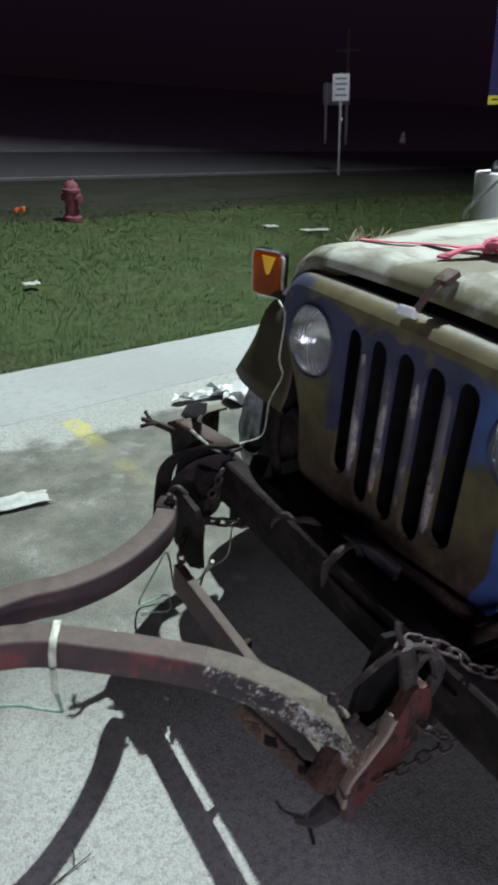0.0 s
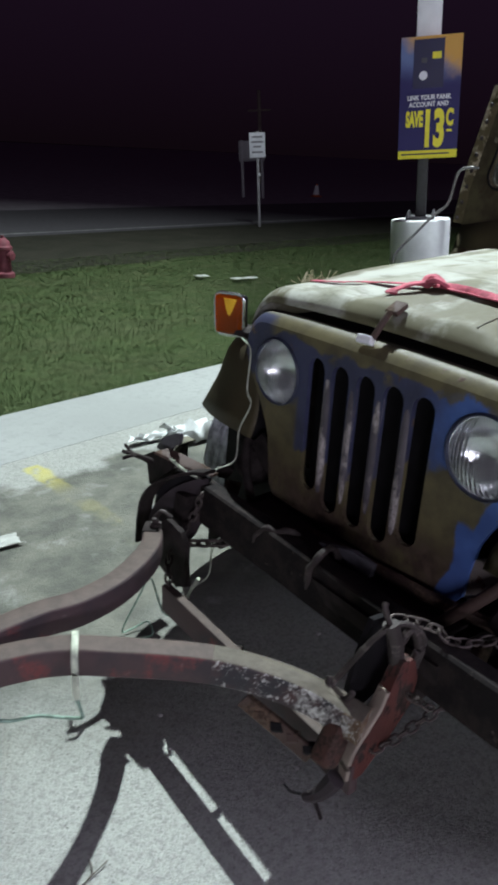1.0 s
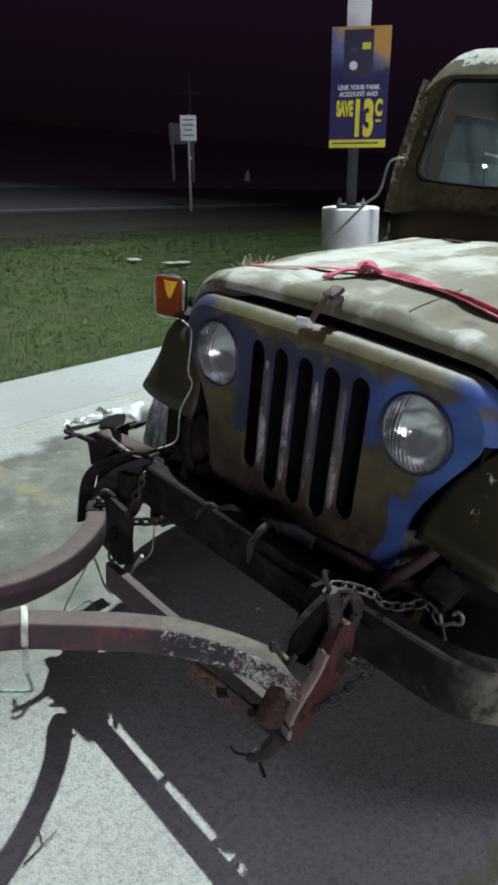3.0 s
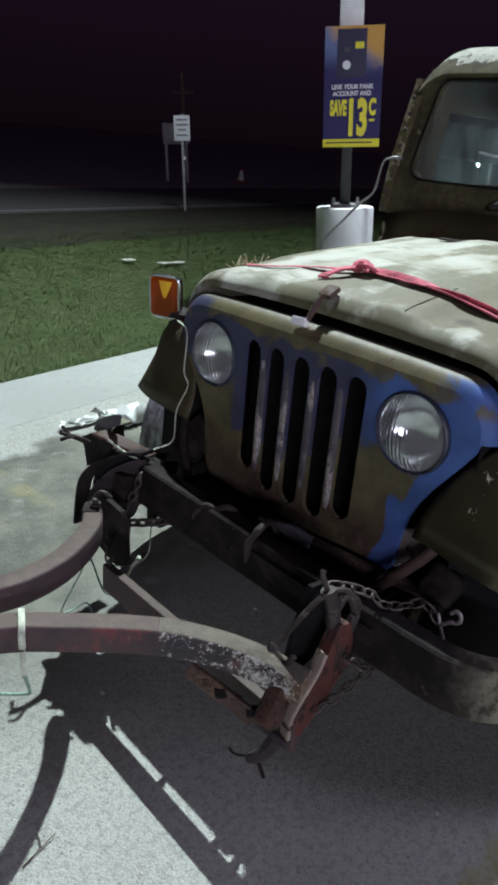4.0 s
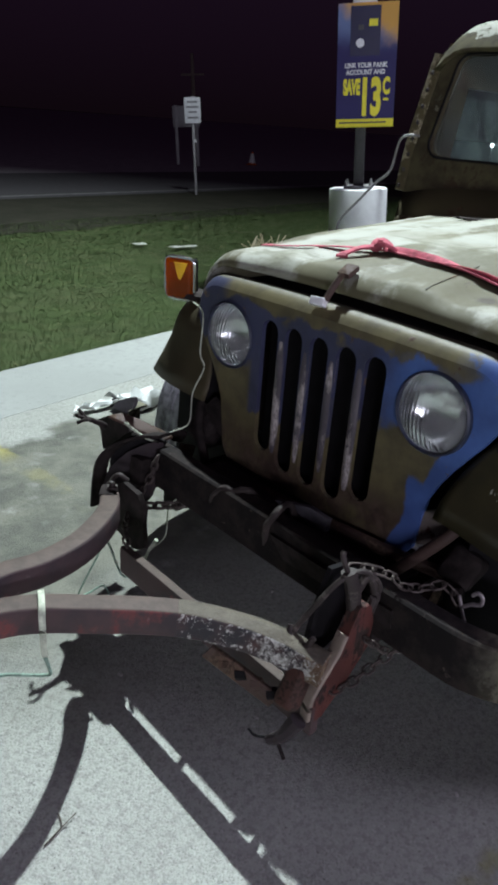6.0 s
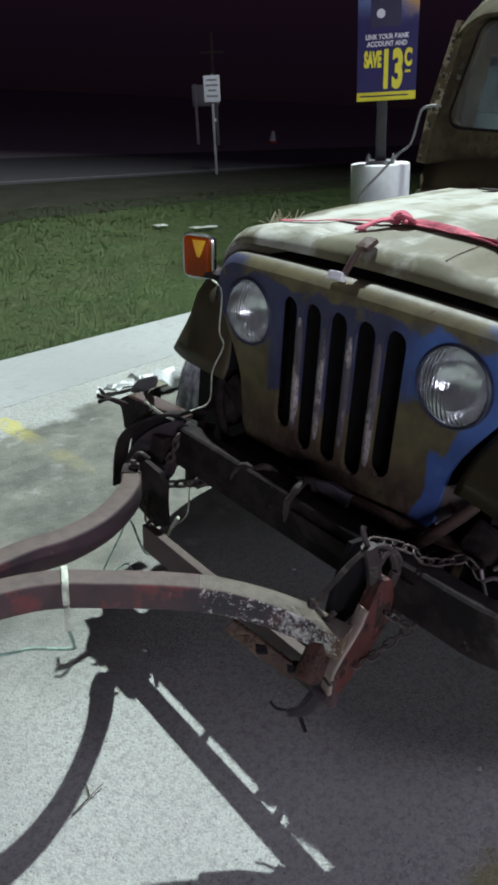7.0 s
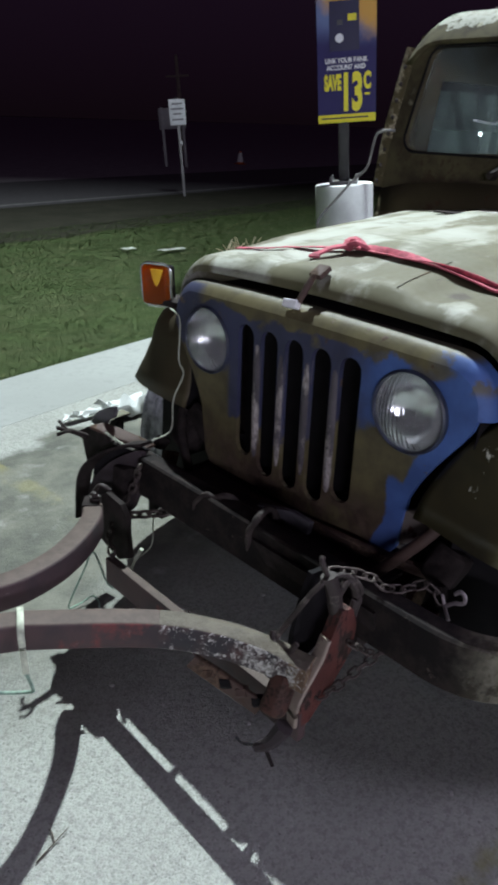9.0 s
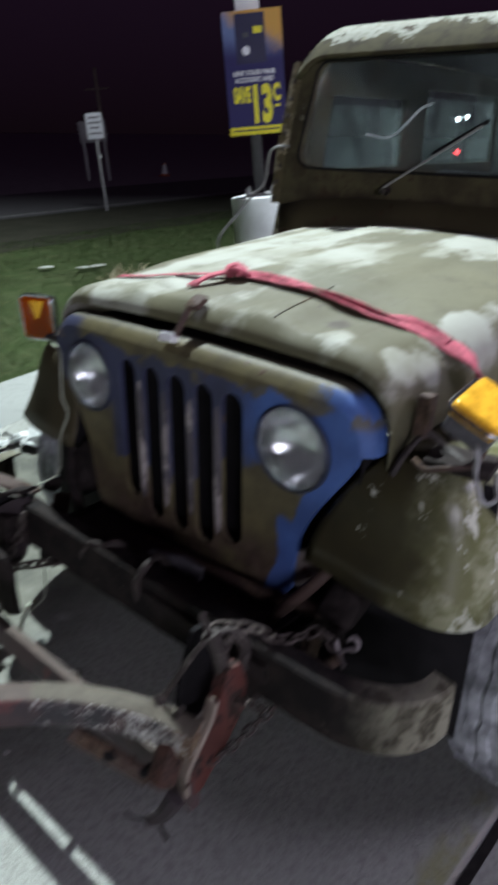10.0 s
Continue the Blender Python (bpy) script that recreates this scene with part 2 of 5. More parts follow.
def m_hood():
    n = Nodes("faded_olive_hood_paint", 0.5)
    co = n.stretched((0.5, 1.35, 1.0))
    f = n.noise(3.6, 5, 0.55, co)
    g = n.noise(60, 5, 0.7)
    c = n.mix(n.ramp(n.noise(1.8, 4), 0.35, 0.7), (0.150, 0.140, 0.080), (0.100, 0.092, 0.052))
    c = n.mix(n.ramp(n.noise(9, 5, 0.6), 0.5, 0.72), c, (0.10, 0.088, 0.05))
    hx, hy, hz = n.xyz()
    worn = n.math("ADD", f, n.math("MULTIPLY", n.math("SUBTRACT", n.ramp(n.math("ADD", hy, n.math("MULTIPLY", hx, 0.25)), -0.42, -0.05), 0.66), 0.16))
    worn = n.math("ADD", worn, n.math("MULTIPLY", n.ramp(hx, -0.25, 0.25), 0.02))
    for px, py, pr, much in ((-0.455, -0.345, 0.055, 0.20), (-0.43, -0.478, 0.035, 0.16), (-0.37, -0.514, 0.03, 0.12), (-0.197, -0.495, 0.06, 0.12), (0.0, 0.04, 0.22, 0.07), (0.467, -0.188, 0.10, 0.10), (0.10, -0.29, 0.15, -0.08)):
        dx, dy = n.math("SUBTRACT", hx, px), n.math("SUBTRACT", hy, py)
        dist = n.math("SQRT", n.math("ADD", n.math("MULTIPLY", dx, dx), n.math("MULTIPLY", dy, dy)))
        worn = n.math("ADD", worn, n.math("MULTIPLY", n.ramp(dist, 1.5 * pr, 0.4 * pr), much))
    worn = n.math("ADD", worn, n.math("MULTIPLY", n.math("SUBTRACT", n.noise(26, 5, 0.7), 0.5), 0.17))
    c = n.mix(n.math("MULTIPLY", n.ramp(worn, 0.48, 0.595), 0.95), c, n.mix(n.ramp(n.noise(5, 5), 0.4, 0.7), (0.38, 0.385, 0.335), (0.24, 0.238, 0.178)))
    c = n.mix(n.math("MULTIPLY", n.ramp(n.noise(6.5, 6, 0.7, n.stretched((0.9, 0.35, 1))), 0.51, 0.63), 0.72), c, (0.110, 0.105, 0.065))
    scr = n.ramp(n.noise(11, 6, 0.75, n.stretched((0.35, 2.2, 1))), 0.665, 0.70)
    dx, dy = n.math("ADD", hx, 0.39), n.math("ADD", hy, 0.31)
    spot = n.math("ADD", n.math("SQRT", n.math("ADD", n.math("MULTIPLY", dx, dx), n.math("MULTIPLY", dy, dy))), n.math("MULTIPLY", n.math("SUBTRACT", n.noise(40, 4, 0.7), 0.5), 0.03))
    scr = n.math("MAXIMUM", scr, n.math("MULTIPLY", n.ramp(spot, 0.034, 0.012), 0.8))
    c = n.mix(scr, c, (0.045, 0.03, 0.022))
    n.colour(c)
    n.rough(g, 0.52, 0.85)
    n.bump(n.math("ADD", n.noise(7, 4), n.math("MULTIPLY", g, 0.3)), 0.22, 0.006)
    return n.mat


def m_bumper():
    """Dull flecked paint, darkened in the middle for shade, lighter at the lamplit ends."""
    n = Nodes("dull_bumper_paint", 0.85, spec=0.15)
    x, y, z = n.xyz()
    f = n.noise(9, 6, 0.68)
    end = n.ramp(n.math("ADD", n.math("ABSOLUTE", y), n.math("MULTIPLY", n.math("SUBTRACT", f, 0.5), 0.25)), 0.60, 0.76)
    c = n.mix(n.ramp(n.noise(11, 6, 0.7), 0.42, 0.60), (0.011, 0.009, 0.009), (0.026, 0.020, 0.018))
    c = n.mix(n.ramp(n.noise(26, 6, 0.72), 0.64, 0.70), c, (0.085, 0.068, 0.058))
    c = n.mix(end, c, n.mix(n.ramp(n.math("ADD", n.math("MULTIPLY", n.noise(17, 6, 0.7), 0.6), n.math("MULTIPLY", f, 0.4)), 0.47, 0.57), (0.23, 0.22, 0.165), (0.062, 0.055, 0.038)))
    n.colour(c)
    n.bump(n.noise(50, 5, 0.7), 0.35, 0.003)
    return n.mat


def m_fender():
    """Glossy olive paint, scraped pale; outer shoulder lightened to carry the lamp's light."""
    n = Nodes("olive_fender_paint", 0.32)
    x, y, z = n.xyz()
    f = n.noise(9, 6, 0.68)
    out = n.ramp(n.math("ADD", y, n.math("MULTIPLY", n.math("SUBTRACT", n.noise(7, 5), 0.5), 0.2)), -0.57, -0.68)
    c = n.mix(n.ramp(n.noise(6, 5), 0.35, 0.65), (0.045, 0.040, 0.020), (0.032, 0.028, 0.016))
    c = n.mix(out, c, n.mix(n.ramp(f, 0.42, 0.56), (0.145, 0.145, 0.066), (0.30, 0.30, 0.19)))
    bare = n.ramp(n.math("ADD", n.noise(13, 6, 0.7, n.stretched((1, 1, 0.6))), n.math("MULTIPLY", out, 0.14)), 0.665, 0.70)
    c = n.mix(bare, c, (0.58, 0.58, 0.49))
    n.colour(c)
    n.rough(bare, 0.26, 0.7)
    n.bump(n.math("ADD", n.noise(60, 5, 0.7), n.math("MULTIPLY", bare, -0.6)), 0.25, 0.003)
    return n.mat


def m_roof():
    n = Nodes("olive_roof_with_flaked_white", 0.85, spec=0.12)
    f = n.noise(6.5, 6, 0.65)
    g = n.noise(45, 5, 0.7)
    x, y, z = n.xyz()
    up = n.ramp(n.math("ADD", z, n.math("MULTIPLY", n.math("SUBTRACT", f, 0.5), 0.30)), 1.768, 1.780)
    c = n.mix(n.ramp(n.noise(11, 5), 0.4, 0.65), (0.078, 0.068, 0.038), (0.042, 0.034, 0.022))
    c = n.mix(n.ramp(n.noise(5.5, 6, 0.66), 0.66, 0.70), c, (0.30, 0.29, 0.22))
    c = n.mix(up, c, n.mix(n.ramp(g, 0.4, 0.7), (0.34, 0.345, 0.305), (0.22, 0.22, 0.18)))
    c = n.mix(n.ramp(n.math("ADD", f, n.math("MULTIPLY", g, 0.3)), 0.755, 0.80), c, (0.05, 0.035, 0.022))
    n.colour(c)
    n.bump(g, 0.3, 0.003)
    return n.mat


def m_glass(name, tint=(0.92, 0.97, 0.95), rough=0.02, dirt=0.0, backlit=False):
    n = Nodes(name, rough)
    n.b.inputs["Base Color"].default_value = (*tint, 1)
    n.b.inputs["Transmission Weight"].default_value = 1.0
    n.b.inputs["IOR"].default_value = 1.45
    if dirt:
        d = n.add("ShaderNodeBsdfTranslucent" if backlit else "ShaderNodeBsdfDiffuse")
        d.inputs[0].default_value = (0.40, 0.50, 0.50, 1)
        mx = n.add("ShaderNodeMixShader")
        f = n.math("MULTIPLY", n.ramp(n.noise(5, 5, 0.6), 0.25, 0.8), dirt)
        n.link(f, mx.inputs[0])
        n.link(n.b.outputs[0], mx.inputs[1])
        n.link(d.outputs[0], mx.inputs[2])
        n.link(mx.outputs[0], n.t.nodes["Material Output"].inputs[0])
    return n.mat


def m_glow(name, c, power):
    n = Nodes(name)
    n.b.inputs["Base Color"].default_value = (*c, 1)
    n.b.inputs["Emission Color"].default_value = (*c, 1)
    n.b.inputs["Emission Strength"].default_value = power
    return n.mat


def m_grass():
    n = Nodes("grass_blades", 0.75, spec=0.15)
    r = n.add("ShaderNodeNewGeometry").outputs["Random Per Island"]
    big = n.ramp(n.noise(1.1, 4), 0.35, 0.68)
    c = n.mix(big, (0.046, 0.072, 0.024), (0.033, 0.055, 0.018))
    c = n.mix(n.ramp(n.noise(5.5, 6, 0.68, n.stretched((1.0, 1.6, 1.0))), 0.46, 0.66), c, (0.098, 0.110, 0.052))
    c = n.mix(n.math("MULTIPLY", n.ramp(r, 0.45, 1.0), 0.6), c, (0.074, 0.098, 0.040))
    c = n.mix(n.math("MULTIPLY", n.ramp(r, 0.945, 0.955), n.ramp(n.noise(4, 3), 0.45, 0.6)), c, (0.24, 0.23, 0.13))
    n.colour(c)
    return n.mat


def m_lawn():
    n = Nodes("lawn_soil", 0.95, spec=0.1)
    f = n.noise(13, 6, 0.7)
    c = n.mix(n.ramp(f, 0.35, 0.65), (0.056, 0.080, 0.030), (0.044, 0.064, 0.025))
    c = n.mix(n.ramp(n.noise(1.4, 4), 0.4, 0.7), c, (0.060, 0.072, 0.034))
    n.colour(c)
    n.bump(n.noise(60, 5, 0.8), 0.3, 0.008)
    return n.mat


def m_rough_lawn():
    """Dark brown lawn ground in mottled tones."""
    n = Nodes("dark_brown_lawn", 0.95, spec=0.1)
    c = n.mix(n.ramp(n.noise(2.2, 6, 0.65), 0.35, 0.65), (0.026, 0.027, 0.019), (0.038, 0.036, 0.027))
    c = n.mix(n.ramp(n.noise(18, 5, 0.7), 0.5, 0.75), c, (0.030, 0.027, 0.022))
    n.colour(c)
    n.bump(n.noise(40, 5, 0.8), 0.4, 0.01)
    return n.mat


def m_poster():
    """Navy printed sheet that turns to orange and pale blue towards its top corner."""
    n = Nodes("printed_sheet", 0.55)
    x, y, z = n.xyz()
    warp = n.math("MULTIPLY", n.math("SUBTRACT", n.noise(3.5, 3), 0.5), 0.3)
    up = n.math("ADD", z, n.math("MULTIPLY", warp, 0.5))
    c = n.mix(n.ramp(up, 0.62, 0.86), (0.016, 0.012, 0.095), (0.13, 0.18, 0.36))
    c = n.mix(n.ramp(n.math("ADD", n.math("ADD", up, n.math("MULTIPLY", y, -0.6)), warp), 0.74, 0.95), c, (0.62, 0.34, 0.07))
    c = n.mix(n.ramp(n.math("ADD", n.math("SUBTRACT", up, n.math("MULTIPLY", y, 0.4)), warp), 1.26, 1.33), c, (0.20, 0.03, 0.16))
    n.colour(c)
    return n.mat


def m_towbar():
    """Dark weathered red, a brighter patch where the paint has lasted."""
    n = Nodes("red_tow_bar_paint", 0.72)
    x, y, z = n.xyz()
    dx, dy = n.math("ADD", x, 0.21), n.math("ADD", y, 0.10)
    near = n.math("SQRT", n.math("ADD", n.math("MULTIPLY", dx, dx), n.math("MULTIPLY", dy, dy)))
    f = n.math("ADD", n.noise(6, 6, 0.66), n.math("MULTIPLY", n.ramp(near, 0.13, 0.03), 0.24))
    g = n.noise(40, 5, 0.7)
    c = n.mix(n.ramp(n.noise(9, 5), 0.4, 0.65), (0.070, 0.044, 0.044), (0.044, 0.034, 0.036))
    c = n.mix(n.ramp(n.math("ADD", f, n.math("MULTIPLY", n.math("SUBTRACT", g, 0.5), 0.3)), 0.60, 0.72), c, (0.155, 0.045, 0.042))
    c = n.mix(n.ramp(g, 0.66, 0.72), c, (0.16, 0.12, 0.11))
    n.colour(dusty(n, c, (0.090, 0.064, 0.053), 0.7, 0.9, 0.1))
    n.bump(g, 0.4, 0.003)
    return n.mat


def m_chipped():
    """Black paint flecked with white, a crust of bare white flakes, then rust towards the bracket."""
    n = Nodes("chipped_black_and_white_paint", 0.65)
    x, y, z = n.xyz()
    g = n.noise(140, 5, 0.75)
    yy = n.math("ADD", y, n.math("MULTIPLY", n.math("SUBTRACT", n.noise(22, 5, 0.7), 0.5), 0.10))
    fl = n.ramp(n.math("ADD", n.noise(52, 6, 0.75), n.math("MULTIPLY", n.math("SUBTRACT", g, 0.5), 0.5)), 0.575, 0.60)
    crust = n.math("MULTIPLY", n.ramp(yy, -0.305, -0.315), n.ramp(yy, -0.415, -0.405))
    crust = n.math("MULTIPLY", crust, n.ramp(n.math("ADD", n.math("MULTIPLY", g, 0.6), n.math("MULTIPLY", n.noise(40, 4, 0.6), 0.4)), 0.46, 0.54))
    c = n.mix(n.ramp(n.noise(12, 5), 0.4, 0.65), (0.030, 0.028, 0.032), (0.085, 0.045, 0.042))
    c = n.mix(n.ramp(yy, -0.395, -0.41), c, n.mix(n.ramp(n.noise(25, 5, 0.7), 0.4, 0.6), (0.17, 0.125, 0.07), (0.09, 0.05, 0.03)))
    c = n.mix(n.math("MAXIMUM", n.math("MULTIPLY", fl, n.ramp(y, -0.15, -0.19)), crust), c, n.mix(n.ramp(n.noise(130, 4, 0.7), 0.4, 0.6), (0.62, 0.61, 0.57), (0.26, 0.25, 0.23)))
    n.colour(dusty(n, c, (0.115, 0.098, 0.074), 0.7, 0.9, 0.05))
    n.bump(n.math("ADD", g, n.math("MULTIPLY", crust, 0.8)), 0.6, 0.004)
    return n.mat


CONCRETE = m_concrete("parking_concrete", (0.382, 0.392, 0.360), (0.20, 0.185, 0.175), 1.0, True, True)
KERB = m_concrete("kerb_concrete", (0.325, 0.338, 0.322), (0.29, 0.29, 0.285), 0.7)
JOINT = m_joint()
SAW_CUT = m_plain("dirt_in_saw_cut", (0.020, 0.018, 0.017), 0.95, vary=0.4, scale=30, spec=0.1)
ASPHALT = m_plain("road_asphalt", (0.064, 0.060, 0.064), 0.9, vary=0.3, scale=20, bump=0.6)
LINE = m_plain("worn_road_paint", (0.17, 0.17, 0.165), 0.7, vary=0.5, scale=6)
FAR_GROUND = m_plain("far_ground_tone", (0.25, 0.225, 0.24), 0.95, vary=0.2, scale=3, bump=0.5)
LAWN, GRASS, ROUGH_LAWN = m_lawn(), m_grass(), m_rough_lawn()
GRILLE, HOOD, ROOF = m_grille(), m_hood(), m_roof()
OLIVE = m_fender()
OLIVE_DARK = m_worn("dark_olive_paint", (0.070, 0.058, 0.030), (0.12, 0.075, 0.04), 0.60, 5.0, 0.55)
PILLAR = m_worn("flaking_olive_paint", (0.11, 0.09, 0.045), (0.55, 0.48, 0.33), 0.53, 14.0, 0.65)
SLAT = m_worn("worn_grille_bar", (0.115, 0.100, 0.115), (0.50, 0.45, 0.43), 0.49, 22.0, 0.5, streak=(1, 1, 0.4))
BUMPER = m_bumper()
TOWBAR = m_towbar()
TOWBAR_CHIPPED = m_chipped()
RED = m_worn("faded_red_bracket_paint", (0.095, 0.025, 0.020), (0.044, 0.027, 0.022), 0.485, 15.0, 0.62, pale=(0.16, 0.085, 0.066), pale_at=0.62, streak=(1, 1, 0.4))
SCRAPED_PALE = m_worn("pale_scraped_metal", (0.30, 0.245, 0.20), (0.14, 0.07, 0.05), 0.60, 20.0, 0.6)
SCRAPED = m_worn("scraped_bare_metal", (0.19, 0.16, 0.14), (0.10, 0.045, 0.035), 0.56, 22.0, 0.6)
RUST = m_worn("rusty_steel", (0.075, 0.045, 0.036), (0.13, 0.085, 0.06), 0.5, 14.0, 0.7)
GREY_PLATE = m_plain("dull_grey_paint", (0.085, 0.080, 0.090), 0.6, vary=0.35, scale=20)
RUST_PLATE = m_worn("dark_rusty_plate", (0.050, 0.038, 0.042), (0.085, 0.058, 0.050), 0.56, 12.0, 0.8)
RUST_RED = m_worn("red_brown_rust", (0.075, 0.030, 0.022), (0.060, 0.035, 0.028), 0.50, 20.0, 0.75)
DARK = m_plain("dark_greasy_steel", (0.024, 0.019, 0.018), 0.85, vary=0.5, scale=24, spec=0.15)
STEEL = m_worn("worn_steel", (0.042, 0.032, 0.030), (0.17, 0.145, 0.13), 0.545, 34.0, 0.55, metal=0.2)
CHAIN = m_plain("rusty_chain_steel", (0.085, 0.069, 0.063), 0.55, 0.45, 0.4, 40)
TOW_HOOK = m_worn("greasy_forged_iron", (0.040, 0.030, 0.028), (0.115, 0.09, 0.082), 0.55, 30.0, 0.7)
HOOK_STEEL = m_plain("pale_worn_steel", (0.40, 0.36, 0.36), 0.45, 0.5, 0.3, 60)
CHROME = m_plain("tarnished_chrome", (0.62, 0.62, 0.62), 0.22, 1.0, 0.15, 30, 0.05)
RUBBER = m_plain("dusty_tyre_rubber", (0.34, 0.35, 0.375), 0.95, vary=0.6, scale=16, bump=0.5, spec=0.2)
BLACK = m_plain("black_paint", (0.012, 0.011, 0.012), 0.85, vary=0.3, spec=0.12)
AMBER_N = Nodes("amber_plastic", 0.12, spec=0.6)
AMBER_N.colour((0.42, 0.10, 0.008))
AMBER_N.b.inputs["Transmission Weight"].default_value = 0.35
AMBER_BACK = AMBER_N.add("ShaderNodeBsdfTranslucent")
AMBER_BACK.inputs[0].default_value = (0.60, 0.12, 0.006, 1)
AMBER_MIX = AMBER_N.add("ShaderNodeMixShader")
AMBER_MIX.inputs[0].default_value = 0.5
AMBER_N.link(AMBER_N.b.outputs[0], AMBER_MIX.inputs[1])
AMBER_N.link(AMBER_BACK.outputs[0], AMBER_MIX.inputs[2])
AMBER_N.link(AMBER_MIX.outputs[0], AMBER_N.t.nodes["Material Output"].inputs[0])
AMBER = AMBER_N.mat
# paler amber copy for the upturned lens, its lamplight in the colour
LIT_AMBER = m_plain("lit_amber_plastic", (0.80, 0.40, 0.035), 0.15, vary=0.3, scale=30)
LENS_GLOW = m_plain("painted_lens_glow", (0.95, 0.50, 0.03), 0.2, vary=0.2)
LENS_N = Nodes("headlight_glass", 0.10)
LENS_N.colour((0.95, 0.98, 0.97))
LENS_N.b.inputs["Transmission Weight"].default_value = 0.95
LENS_N.b.inputs["IOR"].default_value = 1.12
wave = LENS_N.add("ShaderNodeTexWave", Scale=28.0, Distortion=0.6)
wave.bands_direction = "Y"
LENS_N.link(LENS_N.co, wave.inputs["Vector"])
LENS_N.bump(LENS_N.math("ADD", wave.outputs[1], LENS_N.math("MULTIPLY", LENS_N.noise(26, 3), 0.7)), 0.75, 0.003)
LENS = LENS_N.mat
HEADLIGHT_RIM = m_plain("dark_blue_rim_paint", (0.030, 0.036, 0.060), 0.45, vary=0.4, scale=30)
REFLECTOR = m_plain("headlight_reflector", (0.70, 0.72, 0.72), 0.18, 1.0, 0.30, 30, 0.04)
WINDOW = m_glass("dusty_window_glass", (0.9, 0.95, 0.95), 0.02, 0.13)
SIDE_GLASS = m_glass("fogged_window_glass", (0.9, 0.95, 0.93), 0.015, 0.15, True)
STRAP = m_plain("faded_red_webbing", (0.44, 0.10, 0.135), 0.85, vary=0.4, scale=38, bump=0.5)
CORD = m_plain("pale_green_cord", (0.48, 0.52, 0.41), 0.7, vary=0.3, scale=50)
GREEN_CORD = m_plain("green_cord", (0.24, 0.36, 0.28), 0.7, vary=0.35, scale=50)
WHITE = m_plain("white_paint", (0.85, 0.87, 0.88), 0.6, vary=0.06, scale=7)
PALE = m_plain("white_plastic", (0.62, 0.64, 0.63), 0.45, vary=0.08, scale=20)
DULL_PAPER = m_plain("damp_grey_paper", (0.38, 0.39, 0.36), 0.8, vary=0.2, scale=20)
GALV = m_plain("galvanised_steel", (0.30, 0.30, 0.30), 0.55, 0.5, 0.2, 25)
POLE_PAINT = m_plain("grey_pole_paint", (0.065, 0.062, 0.066), 0.5, 0.3, 0.2, 12)
HYDRANT = m_plain("red_hydrant_paint", (0.15, 0.040, 0.050), 0.7, vary=0.3)
SHEET = m_poster()
YELLOW = m_plain("printed_yellow", (0.80, 0.72, 0.03), 0.4, vary=0.05)
INK_WHITE = m_plain("printed_white", (0.75, 0.76, 0.80), 0.4, vary=0.05)
INK_NAVY = m_plain("printed_navy", (0.010, 0.010, 0.050), 0.4, vary=0.1)
SIGN_WHITE = m_plain("dull_sign_white", (0.72, 0.74, 0.76), 0.6, vary=0.1)
INK_GREY = m_plain("printed_grey", (0.22, 0.22, 0.23), 0.5, vary=0.1)
INK_DARK = m_plain("printed_dark_grey", (0.06, 0.06, 0.065), 0.5, vary=0.1)
SEAT = m_plain("grey_vinyl", (0.16, 0.17, 0.16), 0.5, vary=0.2)
PANEL = m_plain("pale_cab_lining", (0.42, 0.45, 0.43), 0.7, vary=0.2, scale=4)
WOOD = m_plain("weathered_pole_wood", (0.24, 0.20, 0.17), 0.9, vary=0.3, scale=9)
WHITE_GLOW = m_glow("lamp_glow", (0.85, 0.95, 1.0), 14.0)
RED_GLOW = m_glow("red_lamp_glow", (1.0, 0.05, 0.06), 6.0)
STRAW = m_plain("dry_straw", (0.42, 0.38, 0.25), 0.9, vary=0.3, scale=60)
PEBBLE = m_plain("pale_pebble", (0.40, 0.39, 0.37), 0.9, vary=0.3, scale=90)
SHADOW_MARK = m_plain("dark_shadow_mark", (0.07, 0.055, 0.045), 0.9, vary=0.3, scale=60)
ORANGE = m_plain("orange_plastic", (0.45, 0.10, 0.03), 0.6, vary=0.2)

# ---------------------------------------------------------------- building helpers
BASE = {}


def thing(name, at, label, category, group="", kind=""):
    ob = new(name)
    ob.location = at
    BASE[ob] = Vector(at)
    return tagged(ob, label, category, group, kind)


def part(name, bm, material, parent, label="", smooth=True, solid=0.0):
    """Links a bmesh, in world coordinates, as one mesh object under a thing or a part."""
    base = BASE[parent]
    bmesh.ops.recalc_face_normals(bm, faces=bm.faces)
    bm.transform(Matrix.Translation(-base))
    me = bpy.data.meshes.new(name)
    bm.to_mesh(me)
    bm.free()
    me.materials.append(material)
    if smooth:
        me.shade_smooth()
        me.set_sharp_from_angle(angle=radians(38))
    ob = new(name, me)
    ob.parent = parent
    BASE[ob] = base
    if solid:
        s = ob.modifiers.new("sheet", "SOLIDIFY")
        s.thickness, s.offset = solid, -1
    return tagged(ob, label)


def single(name, bm, material, at, label, category, group="", kind="", smooth=True):
    """Links a bmesh, in world coordinates, as a thing that is one mesh."""
    bmesh.ops.recalc_face_normals(bm, faces=bm.faces)
    bm.transform(Matrix.Translation(-Vector(at)))
    me = bpy.data.meshes.new(name)
    bm.to_mesh(me)
    bm.free()
    me.materials.append(material)
    if smooth:
        me.shade_smooth()
        me.set_sharp_from_angle(angle=radians(38))
    ob = new(name, me)
    ob.location = at
    BASE[ob] = Vector(at)
    return tagged(ob, label, category, group, kind)


